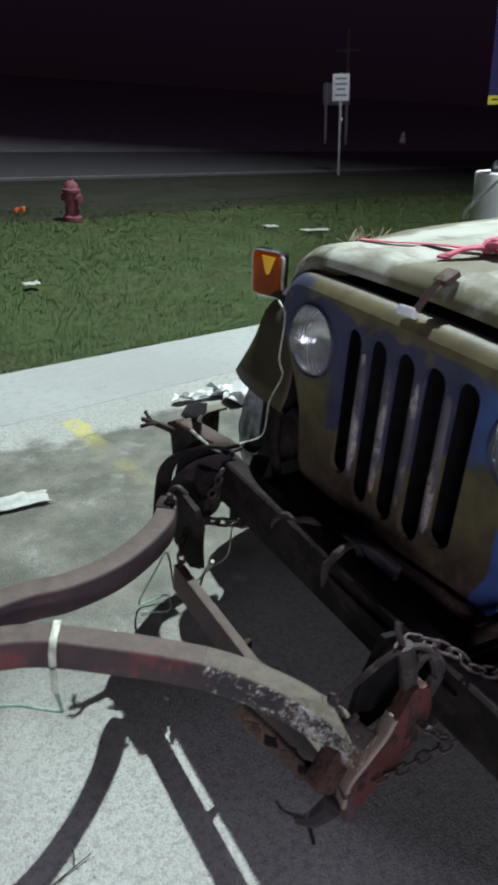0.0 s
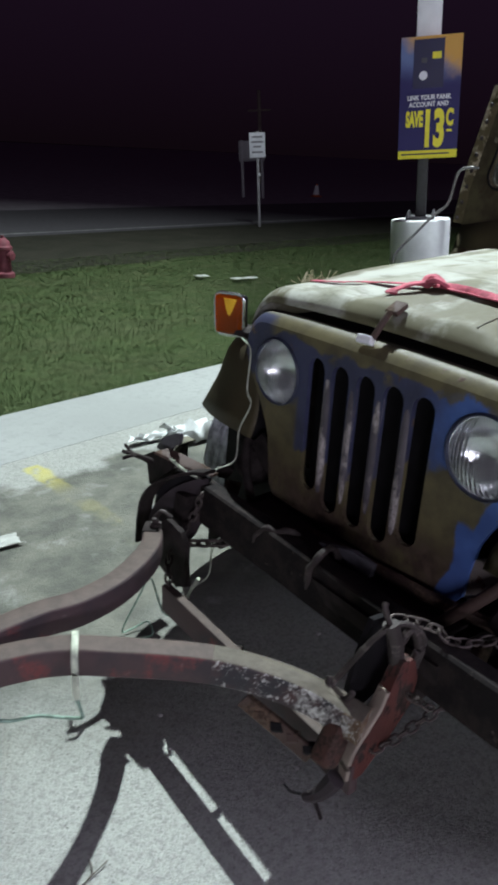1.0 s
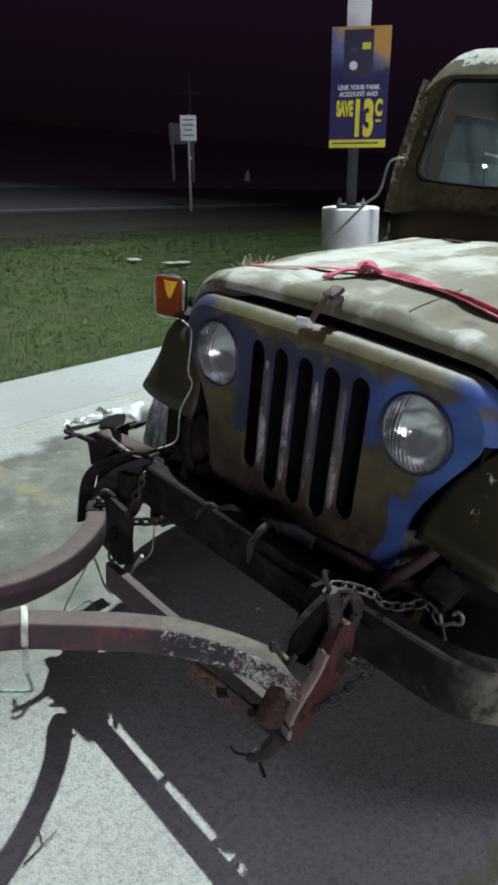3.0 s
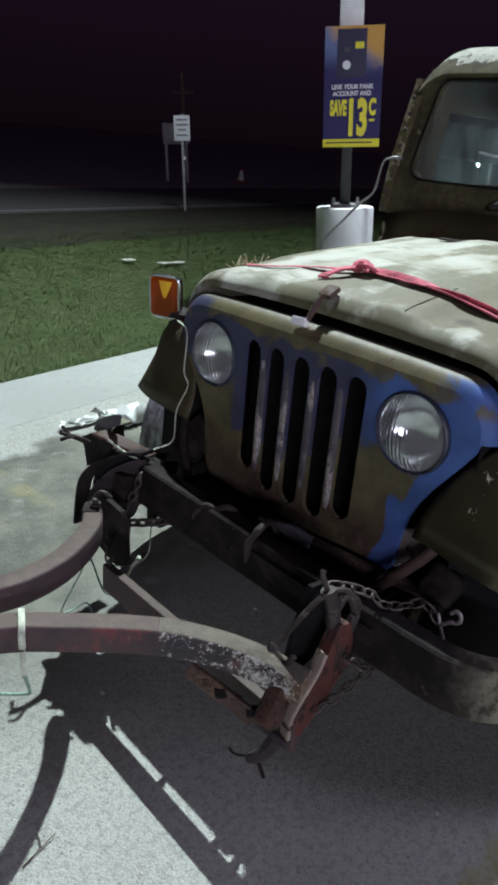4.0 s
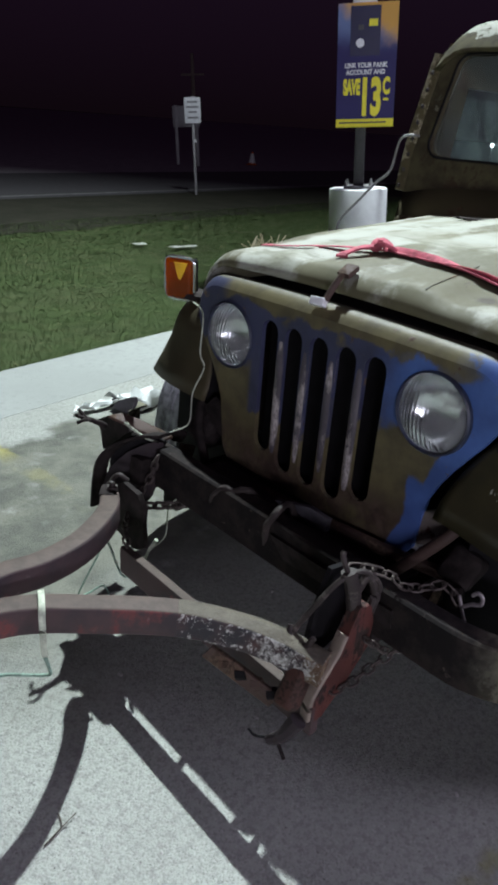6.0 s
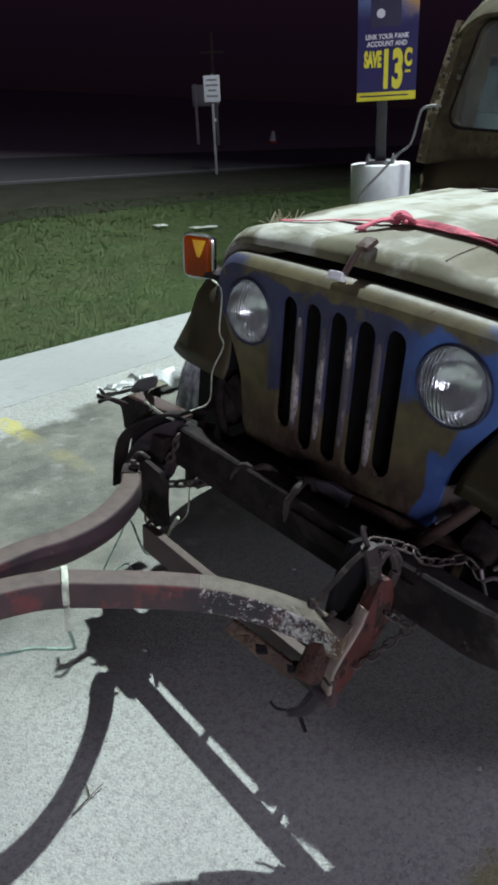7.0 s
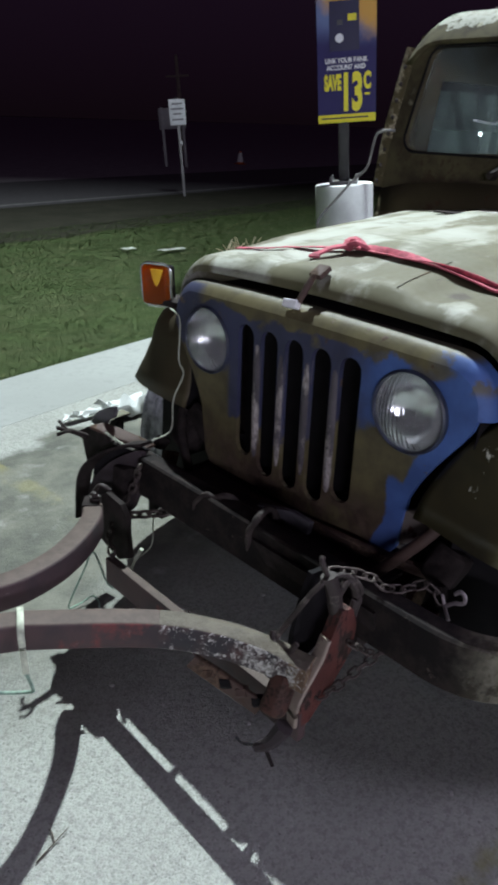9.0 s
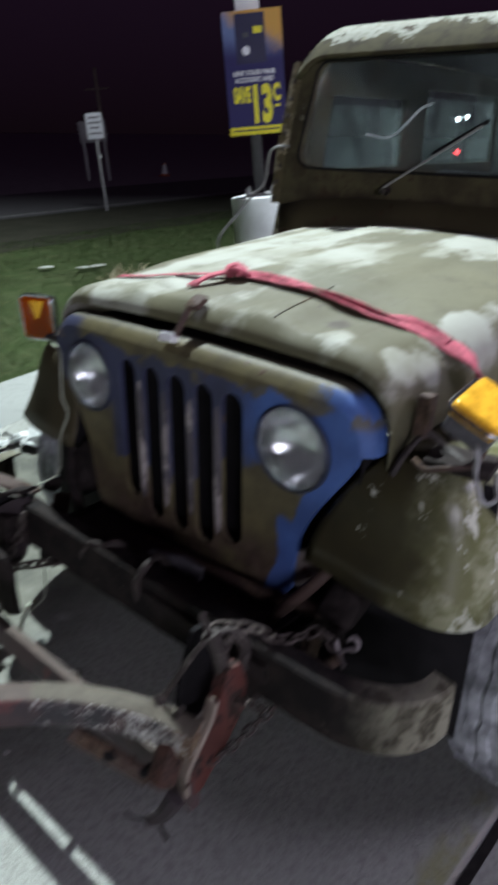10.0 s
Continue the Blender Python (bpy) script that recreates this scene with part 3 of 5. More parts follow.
def box(centre, size, turn=(0, 0, 0), bevel=0.004, bm=None, segments=2):
    bm = bm or bmesh.new()
    r = bmesh.ops.create_cube(bm, size=1.0)
    m = pose(*centre, *turn) @ Matrix.Diagonal((*size, 1))
    bmesh.ops.transform(bm, matrix=m, verts=r["verts"])
    if bevel:
        edges = list({e for v in r["verts"] for e in v.link_edges})
        bmesh.ops.bevel(bm, geom=edges, offset=bevel, segments=segments, affect="EDGES", profile=0.6)
    return bm


def smooth_line(points, steps=8):
    """Catmull-Rom through the points."""
    p = [Vector(v) for v in points]
    p = [2 * p[0] - p[1], *p, 2 * p[-1] - p[-2]]
    out = []
    for i in range(1, len(p) - 2):
        for k in range(steps):
            t = k / steps
            a, b, c, d = p[i - 1], p[i], p[i + 1], p[i + 2]
            out.append(0.5 * (2 * b + (c - a) * t + (2 * a - 5 * b + 4 * c - d) * t * t + (3 * b - a - 3 * c + d) * t ** 3))
    return out + [p[-2]]


def sweep(line, section, bm=None, up=(0, 0, 1), closed=False, twist=None, scale=None):
    """Sweeps a 2D section (side, up) along a line of points."""
    bm = bm or bmesh.new()
    line = [Vector(v) for v in line]
    up, rings, n = Vector(up), [], len(line)
    for i, v in enumerate(line):
        a, b = (line[i - 1], line[(i + 1) % n]) if closed else (line[max(i - 1, 0)], line[min(i + 1, n - 1)])
        d = (b - a).normalized()
        side = d.cross(up)
        if side.length < 1e-4:
            side = d.cross(Vector((0.3, 1, 0)))
        side.normalize()
        top = side.cross(d).normalized()
        if twist:
            q = Matrix.Rotation(twist(i / (n - 1)), 3, d)
            side, top = q @ side, q @ top
        s = scale(i / (n - 1)) if scale else 1.0
        rings.append([bm.verts.new(v + side * (x * s) + top * (y * s)) for x, y in section])
    m = len(section)
    for i in range(n if closed else n - 1):
        r, q = rings[i], rings[(i + 1) % n]
        for k in range(m):
            bm.faces.new((r[k], r[(k + 1) % m], q[(k + 1) % m], q[k]))
    if not closed:
        bm.faces.new(rings[0][::-1])
        bm.faces.new(rings[-1])
    return bm


def circle(r, n=10):
    return [(r * math.cos(2 * math.pi * k / n), r * math.sin(2 * math.pi * k / n)) for k in range(n)]


def rounded(w, h, r=0.006, n=3):
    """The outline of a rectangle with rounded corners, round its centre."""
    out = []
    for cx, cy, a in ((w / 2 - r, h / 2 - r, 0), (r - w / 2, h / 2 - r, 90), (r - w / 2, r - h / 2, 180), (w / 2 - r, r - h / 2, 270)):
        for k in range(n + 1):
            t = radians(a + 90 * k / n)
            out.append((cx + r * math.cos(t), cy + r * math.sin(t)))
    return out


def tube(line, r, n=10, bm=None, **more):
    return sweep(line, circle(r, n), bm, **more)


def lathe(profile, m, n=32, bm=None, closed_ends=False):
    """Turns (radius, height) pairs about the z axis of the pose m."""
    bm = bm or bmesh.new()
    rings = []
    for r, z in profile:
        rings.append([bm.verts.new(m @ Vector((r * math.cos(2 * math.pi * k / n), r * math.sin(2 * math.pi * k / n), z))) for k in range(n)])
    for a, b in zip(rings, rings[1:]):
        for k in range(n):
            bm.faces.new((a[k], a[(k + 1) % n], b[(k + 1) % n], b[k]))
    if closed_ends:
        bm.faces.new(rings[0][::-1])
        bm.faces.new(rings[-1])
    return bm


def grid(f, nu, nv, bm=None):
    bm = bm or bmesh.new()
    vs = [[bm.verts.new(f(i / nu, j / nv)) for j in range(nv + 1)] for i in range(nu + 1)]
    for i in range(nu):
        for j in range(nv):
            bm.faces.new((vs[i][j], vs[i + 1][j], vs[i + 1][j + 1], vs[i][j + 1]))
    return bm


def sheet_with_holes(outer, holes, place, thick):
    """A flat sheet with holes, from 2D loops; place turns (u, v, depth) into a point."""
    bm = bmesh.new()
    edges = []
    for loop in (outer, *holes):
        vs = [bm.verts.new((u, v, 0)) for u, v in loop]
        edges += [bm.edges.new((vs[k], vs[(k + 1) % len(vs)])) for k in range(len(vs))]
    r = bmesh.ops.triangle_fill(bm, use_beauty=True, edges=edges)
    faces = [g for g in r["geom"] if isinstance(g, bmesh.types.BMFace)]
    ex = bmesh.ops.extrude_face_region(bm, geom=faces)
    for g in ex["geom"]:
        if isinstance(g, bmesh.types.BMVert):
            g.co.z = thick
    for v in bm.verts:
        v.co = place(v.co.x, v.co.y, v.co.z)
    return bm


def soften(loop, n=4):
    """Rounds a 2D outline."""
    pts = smooth_line([(a, b, 0) for a, b in (*loop, loop[0])], n)[:-1]
    return [(p.x, p.y) for p in pts]


def stadium(cx, cy, w, h, n=8):
    """An upright slot with round ends."""
    r, out = w / 2, []
    for s, a in ((1, 0), (-1, 180)):
        for k in range(n + 1):
            t = radians(a + 180 * k / n)
            out.append((cx + r * math.cos(t), cy + s * (h / 2 - r) + r * math.sin(t)))
    return out


def wobble(bm, amount, scale):
    for v in bm.verts:
        v.co += amount * noise.noise_vector(v.co * scale)
    return bm


# ---------------------------------------------------------------- ground
TAN = 0.166            # the kerb runs at a slight angle to the vehicle


def kerb_y(x, off=0.0):
    return 2.985 + TAN * x + off


def strip(y0, y1, x0, x1, z, nx=2):
    """A flat strip between two lines that run along the kerb."""
    return grid(lambda u, v: Vector((x0 + (x1 - x0) * u, (y0 + (y1 - y0) * v) + TAN * (x0 + (x1 - x0) * u), z)), nx, 1)


ground = single("ground", grid(lambda u, v: Vector((-300 + 600 * u, -300 + 600 * v, -0.03)), 2, 2), LAWN, (0, 0, 0), "dark night-time ground that reaches the horizon", "ground", kind="structure")
pad_bm = strip(-14.0, 2.996, -14, 16, 0.0)
pavement = single("pavement", pad_bm, CONCRETE, (0, 0, 0), "stained pale concrete parking pad with worn yellow paint", "pavement", kind="structure", smooth=False)
joint = single("pavement_joint", strip(2.966, 3.02, -14, 16, -0.004), JOINT, (0, 0, 0), "dirt-filled joint between parking pad and kerb", "joint", kind="structure")
single("pavement_joint", grid(lambda u, v: Vector((-8 + 22 * u, 0.290 + 0.022 * v, 0.003)), 2, 1), SAW_CUT, (0, 0, 0), "dirt-filled saw cut across the parking pad", "joint", kind="structure")
# the kerb: concrete lengths, each with a rounded edge
kerb = thing("kerb", (0, 0, 0), "smooth pale concrete kerb strip beside the grass", "kerb", kind="structure")
ang = math.degrees(math.atan(TAN))
for x0, x1 in ((-14.0, -5.2), (-5.19, -0.6), (-0.59, 4.6), (4.61, 9.8), (9.81, 16.0)):
    xc = (x0 + x1) / 2
    part("kerb_stone", box((xc, kerb_y(xc, 0.312), -0.051), ((x1 - x0) / math.cos(radians(ang)), 0.60, 0.11), (0, 0, ang), 0.012), KERB, kerb)
road = single("road", strip(10.9, 15.05, -120, 160, -0.02), ASPHALT, (0, 0, 0), "dim grey asphalt road across the lawn", "road", kind="structure")
single("road_line", strip(11.15, 11.27, -120, 160, -0.016), LINE, (0, 0, 0), "worn white painted edge line on the road", "road line", kind="structure")

# base tone raised to stand in for dim haze over the dark field
verge = single("far_verge", strip(15.05, 240, -280, 280, -0.024), FAR_GROUND, (0, 0, 0), "dim pale ground beyond the road", "verge", kind="structure")

# beyond the mown strip the lawn turns darker brown, with a ragged edge
def ragged(u, v):
    x = -60 + 140 * u
    ragged_edge = 0.22 * noise.noise(Vector((x * 0.6, 3.1, 0))) + 0.10 * noise.noise(Vector((x * 2.3, 7.7, 0)))
    return Vector((x, (7.86 + ragged_edge) * (1 - v) + 10.9 * v + TAN * x, -0.024))


single("far_lawn", grid(ragged, 420, 1), ROUGH_LAWN, (0, 0, 0), "dark brown grass along the road", "lawn", kind="structure")

# grass blades on the verge, in tufts
rng = np.random.default_rng(4)
count = 420000
d = 5.0 * rng.random(count) ** 1.5
x = -1.5 + rng.random(count) * (7.0 + d * 1.9)
y = 2.985 + TAN * x + 0.605 + d
tuft = np.array([noise.noise(Vector((p * 9, q * 9, 0))) + 0.6 * noise.noise(Vector((p * 2.1, q * 2.1, 4))) for p, q in zip(x, y)])
h = (0.008 + 0.016 * rng.random(count)) * np.clip(1 + 0.75 * tuft, 0.3, 2) * (1 + 0.05 * d)
w = (0.0009 + 0.0005 * d) * (0.7 + 0.6 * rng.random(count))
a, b, lean = rng.random(count) * 6.283, rng.random(count) * 6.283, 0.7 * h
verts = np.empty((count, 3, 3))
verts[:, 0] = np.stack((x - w * np.cos(a), y - w * np.sin(a), np.full(count, -0.03)), 1)
verts[:, 1] = np.stack((x + w * np.cos(a), y + w * np.sin(a), np.full(count, -0.03)), 1)
verts[:, 2] = np.stack((x + lean * np.cos(b), y + lean * np.sin(b), h - 0.03), 1)
verts = verts.reshape(-1, 3).tolist()
faces = np.arange(3 * count).reshape(-1, 3).tolist()
me = bpy.data.meshes.new("grass")
me.from_pydata(verts, [], faces)
me.materials.append(GRASS)
me.shade_smooth()
me.normals_split_custom_set_from_vertices([(0.0, 0.0, 1.0)] * len(verts))
tagged(new("grass", me), "short mown green grass verge with dry blades", "grass", kind="stuff")

# ---------------------------------------------------------------- the jeep
C = 1.109                     # its centre line; it faces -x
jeep = thing("jeep", (1.62, C, 0), "old blue and olive jeep with peeling paint, parked on concrete", "jeep")


def side(h, s):
    """A point h metres from the centre line, on the side s."""
    return C + s * h


# grille
GX = 1.055


def arch(w, zc, r, drop, low, n=8, m=14):
    """Half of a hood-like outline: (distance from the centre, height), from the middle outwards and down."""
    out = []
    for k in range(m + 1):
        h = (w - r) * k / m
        out.append((h, zc - drop * (h / (w - r)) ** 2))
    for k in range(1, n + 1):
        t = radians(90 * k / n)
        out.append((w - r + r * math.sin(t), zc - drop - r + r * math.cos(t)))
    out.append((w, low))
    return out


half = arch(0.484, 1.014, 0.085, 0.008, 0.912) + [(0.478, 0.888), (0.456, 0.852), (0.428, 0.813), (0.400, 0.772), (0.376, 0.730), (0.359, 0.689), (0.350, 0.62), (0.342, 0.555), (0.318, 0.520)]
outer = [(h, z) for h, z in half] + [(-h, z) for h, z in half[::-1][:-1]]
holes = []
for k in range(5):
    y = (k - 2) * 0.0862
    top = 0.966
    low = 0.57 if abs(k - 2) < 2 else 0.602
    holes.append(stadium(y, (top + low) / 2, 0.061, top - low))
for s in (-1, 1):
    holes.append([(s * 0.332 + u, 0.886 + v) for u, v in circle(0.090, 28)])
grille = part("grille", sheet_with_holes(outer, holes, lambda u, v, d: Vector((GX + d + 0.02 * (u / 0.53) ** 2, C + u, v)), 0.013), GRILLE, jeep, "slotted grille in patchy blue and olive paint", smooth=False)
for k in range(4):
    y = C + (k - 1.5) * 0.0862
    line = [(GX + 0.003 + 0.009 * abs(i / 4 - 1) ** 4, y, 0.572 + 0.392 * i / 8) for i in range(9)]
    sec = [(0.0130 * math.cos(t), 0.0065 * math.sin(t)) for t in (radians(a) for a in range(0, 360, 36))]
    part("slat", wobble(sweep(line, sec, up=(-1, 0, 0), scale=lambda t: 0.85 + 0.15 * min(1, 6 * t, 6 * (1 - t))), 0.0015, 9), SLAT, grille, "bar rubbed through to bare metal")
# rolled lip along the top of the grille
edge = arch(0.484, 1.014, 0.085, 0.008, 0.912)
full = [(-h, z) for h, z in edge[::-1]] + edge[1:]
lip = bmesh.new()
rows = []
for k in range(9):
    t = radians(90 * k / 7) if k < 8 else radians(90)
    dx, dn = (0.0055 * k if k < 8 else 0.06), (0.027 * (1 - (1 - min(k, 7) / 7) ** 2.2))
    row = []
    for h, z in full:
        g = Vector((0, 0, 1)) if abs(h) < 0.399 else Vector((0, h - math.copysign(0.399, h), max(z - 0.921, 0))).normalized()
        row.append(lip.verts.new(Vector((GX + dx + 0.02 * (h / 0.53) ** 2, C + h, z)) + g * dn))
    rows.append(row)
for a, b in zip(rows, rows[1:]):
    for k in range(len(a) - 1):
        lip.faces.new((a[k], a[k + 1], b[k + 1], b[k]))
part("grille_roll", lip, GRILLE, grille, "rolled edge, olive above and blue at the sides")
# radiator behind the slots
rad = box((1.215, C, 0.75), (0.05, 0.66, 0.52), bevel=0.006)
# black sheet added behind the grille to stop light leaking through
part("bay_front_filler", sheet_with_holes([(h, z) for h, z in outer], [[(-0.30, 0.60), (0.30, 0.60), (0.30, 0.94), (-0.30, 0.94)]], lambda u, v, d: Vector((1.150 + d, C + 0.985 * u, 0.62 + (v - 0.62) * 1.0)), 0.012), BLACK, jeep, smooth=False)
radiator = part("radiator", rad, DARK, jeep, "dark radiator core behind the grille")
part("radiator_shroud", box((1.125, C, 0.76), (0.02, 0.46, 0.50), bevel=0.005), BLACK, radiator)

# black sheet added under the hood so the front gap stays dark
part("bay_filler", box((1.68, C, 0.985), (1.08, 1.02, 0.01), bevel=0.002), BLACK, jeep)

# headlights
for s in (-1, 1):
    m = Matrix.Translation((GX + 0.012, side(0.332, s), 0.886)) @ pose(0, 0, 0, 0, -90, 0)
    head = part("headlight", lathe([(0.091, -0.03), (0.0935, 0.0), (0.093, 0.010), (0.089, 0.014), (0.0865, 0.010), (0.0865, -0.01)], m), HEADLIGHT_RIM, jeep, "round headlight with a thin dark rim")
    part("reflector", lathe([(0.0865, 0.004), (0.078, -0.020), (0.062, -0.042), (0.04, -0.056), (0.02, -0.061), (0.0005, -0.062)], m), REFLECTOR, head, "dull silver reflector bowl")
    part("lens", lathe([(0.0005, 0.043), (0.02, 0.042), (0.045, 0.036), (0.066, 0.026), (0.080, 0.014), (0.0865, 0.004)], m, 40), LENS, head, "domed fluted glass lens", solid=0.004).visible_shadow = False

# hood


def hood_profile(x):
    """Half the section at x; the front edge rolls down to the grille."""
    t = max(0.0, (x - 1.112) / 1.088)
    w = 0.524 + 0.093 * t
    zc = 1.065 + 0.037 * min(1, t / 0.035) ** 0.36 + 0.032 * min(1, t / 0.3) ** 0.8 + 0.044 * t
    return w, arch(w, zc, 0.115, 0.011 + 0.019 * min(1, t / 0.15), zc - 0.19, 8, 12)


def hood_relief(t, s, h):
    """The raised centre panel, dents and the folds behind the front edge."""
    bulge = 0.007 * max(0, min(1, (0.26 - h) / 0.03)) * min(1, t / 0.03)
    dent = 0.004 * noise.noise(Vector(((1.112 + 1.088 * t) * 4, s * 3, 1.0))) * min(1, t / 0.05)
    fold = 0.0055 * math.sin(s * 21 + 5 * t) * max(0, 1 - t / 0.25) * min(1, t / 0.06) * (1 if abs(s) < 0.5 else 0.3)
    return bulge + dent + fold


def hood_point(u, v):
    t = u ** 1.5
    x = 1.112 + 1.088 * t
    w, prof = hood_profile(x)
    s = 2 * v - 1
    f = abs(s) * (len(prof) - 1)
    i = min(int(f), len(prof) - 2)
    a, b = prof[i], prof[i + 1]
    h, z = (a[0] + (b[0] - a[0]) * (f - i), a[1] + (b[1] - a[1]) * (f - i))
    return Vector((x, C + math.copysign(h, s), z + hood_relief(t, s, h) * (h < w - 0.03)))


hood = part("hood", grid(hood_point, 60, 64), HOOD, jeep, "faded olive hood bleached in pale blotches", solid=0.004)


def on_hood(x, h, lift=0.004):
    w, prof = hood_profile(x)
    a = abs(h)
    for p, q in zip(prof, prof[1:]):
        if p[0] <= a <= q[0] and q[0] > p[0]:
            z = p[1] + (q[1] - p[1]) * (a - p[0]) / (q[0] - p[0])
            break
    else:
        z = prof[-2][1]
    t, s = (x - 1.112) / 1.088, math.copysign(min(a / (w - 0.115), 1) * 12 / 21, h)
    return Vector((x, C + h, z + lift + hood_relief(t, s, a) * (a < w - 0.03)))


# hood catch: bracket, pin and pale tab
catch = part("hood_catch", box((1.128, C, 1.118), (0.040, 0.036, 0.014), (0, -28, 0), 0.003), RUST, hood, "rusty hood catch")
part("catch_pin", tube([(1.108, C, 1.112), (1.088, C + 0.004, 1.085), (1.07, C + 0.01, 1.052)], 0.008, 8), RUST, catch)
part("catch_tab", box((1.064, C + 0.026, 1.046), (0.024, 0.038, 0.020), (0, 24, 12), 0.003), WHITE, catch, "bare pale metal tab")
part("panel_crease", sweep(smooth_line([on_hood(1.15 + 0.03 * k, -0.205 + 0.0028 * k, 0.0012) for k in range(9)], 2), rounded(0.003, 0.002, 0.0008, 1)), OLIVE_DARK, hood, "thin dark crease along the raised panel")
part("side_latch", wobble(box((1.178, C - 0.553, 0.985), (0.035, 0.028, 0.085), (0, 8, 0), 0.008), 0.004, 30), RUST, hood, "rusty hood side latch")
part("cowl_vent", wobble(box(on_hood(2.08, 0.25, 0.001), (0.035, 0.15, 0.005), (0, -3, 8), 0.002), 0.006, 30), DARK, hood, "rusted-through spot")

# fenders


def fender_point(u, v, s):
    """u runs from the firewall over the nose and down the front, v from the grille outwards over the rolled edge."""
    top, nose, r, foot = 0.925, 1.085, 0.11, 0.672
    L1, L2, L3 = 2.22 - nose - r, r * math.pi / 2, top - r - foot
    d, down = u * (L1 + L2 + L3), 0.0
    if d < L1:
        x, z, nx, nz = 2.22 - d, top, 0.0, 1.0
    elif d < L1 + L2:
        t = (d - L1) / r
        x, z, nx, nz = nose + r - r * math.sin(t), top - r + r * math.cos(t), -math.sin(t), math.cos(t)
    else:
        down = (d - L1 - L2) / L3
        x, z, nx, nz = nose - 0.055 * down ** 1.2, top - r - L3 * down, -1.0, 0.0
    inner = 0.398 + 0.130 * (max(0.0, z - 0.70) / 0.23) ** 1.6 if nx else 0.52
    if nx and d < L1 + L2:
        inner = min(inner, 0.52)
    # the face flares outwards towards its foot
    R = 0.075
    flat = 0.645 if not nx else 0.645 - 0.045 * min(1, (2.22 - 1.10 - (x - 1.085)) / 1.1) * max(0.0, (z - 0.80) / 0.125) + (0.022 if s < 0 else 0.055) * max(0.0, (0.80 - z) / 0.128)
    if v < 0.6:
        h, sink = inner + (flat - inner) * v / 0.6, 0.0
    elif v < 0.9:
        t = (v - 0.6) / 0.3 * math.pi / 2
        h, sink = flat + R * math.sin(t), R * (1 - math.cos(t))
    else:
        h, sink = flat + R, R + 0.05 * (v - 0.9) / 0.1
    low = 0.006 * noise.noise(Vector((x * 6, h * 6, z * 6 + s)))
    x += 0.05 * max(0.0, (h - 0.50) / 0.23) ** 2 * (-nx)
    if s < 0:       # its outer corner hangs lower
        z -= 0.050 * down * max(0.0, (h - 0.42) / 0.30)
    return Vector((x - nx * sink, C + s * h, z - nz * sink - low))


for s in (-1, 1):
    # darker olive on the far fender puts its shade into the paint
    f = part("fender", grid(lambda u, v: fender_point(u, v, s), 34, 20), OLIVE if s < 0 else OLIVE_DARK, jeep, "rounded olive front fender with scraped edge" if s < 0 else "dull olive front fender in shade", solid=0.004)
    for k in range(3):
        part("bolt", lathe([(0.0005, 0.007), (0.008, 0.006), (0.011, 0.0), (0.011, -0.004)], pose(1.20 + 0.03 * k, side(0.515 + 0.03 * k, s), 0.926), 8), STEEL, f)
    # turn signal on its stalk
    at = Vector((1.13, side(0.656, s), 0.972))
    q = Matrix.Translation(at) @ pose(0, 0, 0, 0, -4, 24 * s)
    if s < 0:       # knocked over, its lens looks up and outwards
        at = Vector((1.16, 0.435, 1.035))
        q = Matrix.Translation(at) @ Vector((-1, 0, 0)).rotation_difference(Vector((-0.12, -0.42, 0.90))).to_matrix().to_4x4() @ pose(0, 0, 0, 20, 0, 0)

    def turned(bm):
        bm.transform(q)
        return bm
    sig = part("turn_signal", turned(box((0.026, 0, 0), (0.026 if s > 0 else 0.05, 0.086, 0.112), (0, 0, 0), 0.012, segments=3)), BLACK if s > 0 else GREY_PLATE, jeep, "amber turn signal lamp on the fender top")
    part("lens", turned(box((-0.002, 0, 0), (0.034, 0.094, 0.122), (0, 0, 0), 0.0165, segments=4)), AMBER if s > 0 else LIT_AMBER, sig, "amber plastic lens")
    if s > 0:
        # yellow wedge paints the light that shines through the amber
        part("lens_glow_patch", turned(sheet_with_holes([(-0.034, 0.052), (0.010, 0.052), (0.004, 0.026), (-0.004, 0.004), (-0.010, 0.000), (-0.017, 0.010), (-0.028, 0.036)], [], lambda u, v, d: Vector((-0.0215 + d, u * s, v)), 0.006)), LENS_GLOW, sig, "yellow wedge painted as light caught in the lens")
    part("trim_ring", turned(sweep([Vector((-0.004, a, b)) for a, b in rounded(0.100, 0.128, 0.024, 4)], circle(0.0055, 6), up=(1, 0, 0), closed=True)), CHROME, sig, "thin chrome rim")
    part("stalk", tube(smooth_line([(1.16, side(0.65, s), 0.925), (1.185, side(0.60, s), 0.93), (1.17, side(0.565, s), 0.955), (1.13, side(0.545, s), 0.92), (1.11, side(0.535, s), 0.88)], 5), 0.007, 8), STEEL, sig, "bent wire stalk")
    if s < 0:
        part("lamp_wire", wobble(tube(smooth_line([(1.14, 0.45, 1.01), (1.11, 0.425, 0.985), (1.105, 0.415, 0.95), (1.09, 0.40, 0.915), (1.10, 0.385, 0.895), (1.13, 0.38, 0.90), (1.15, 0.40, 0.93)], 6), 0.0048, 7), 0.006, 40), GALV, sig, "pale tangled lamp wire")
        part("lamp_wire", tube(smooth_line([(1.10, 0.53, 0.932), (1.09, 0.50, 0.925), (1.10, 0.465, 0.935), (1.13, 0.43, 0.94), (1.15, 0.42, 0.97)], 6), 0.005, 6), RUST, sig)
    part("foot_plate", box((1.17, side(0.64, s), 0.922), (0.09, 0.12, 0.018), (0, 0, 10), 0.004), DARK, sig)

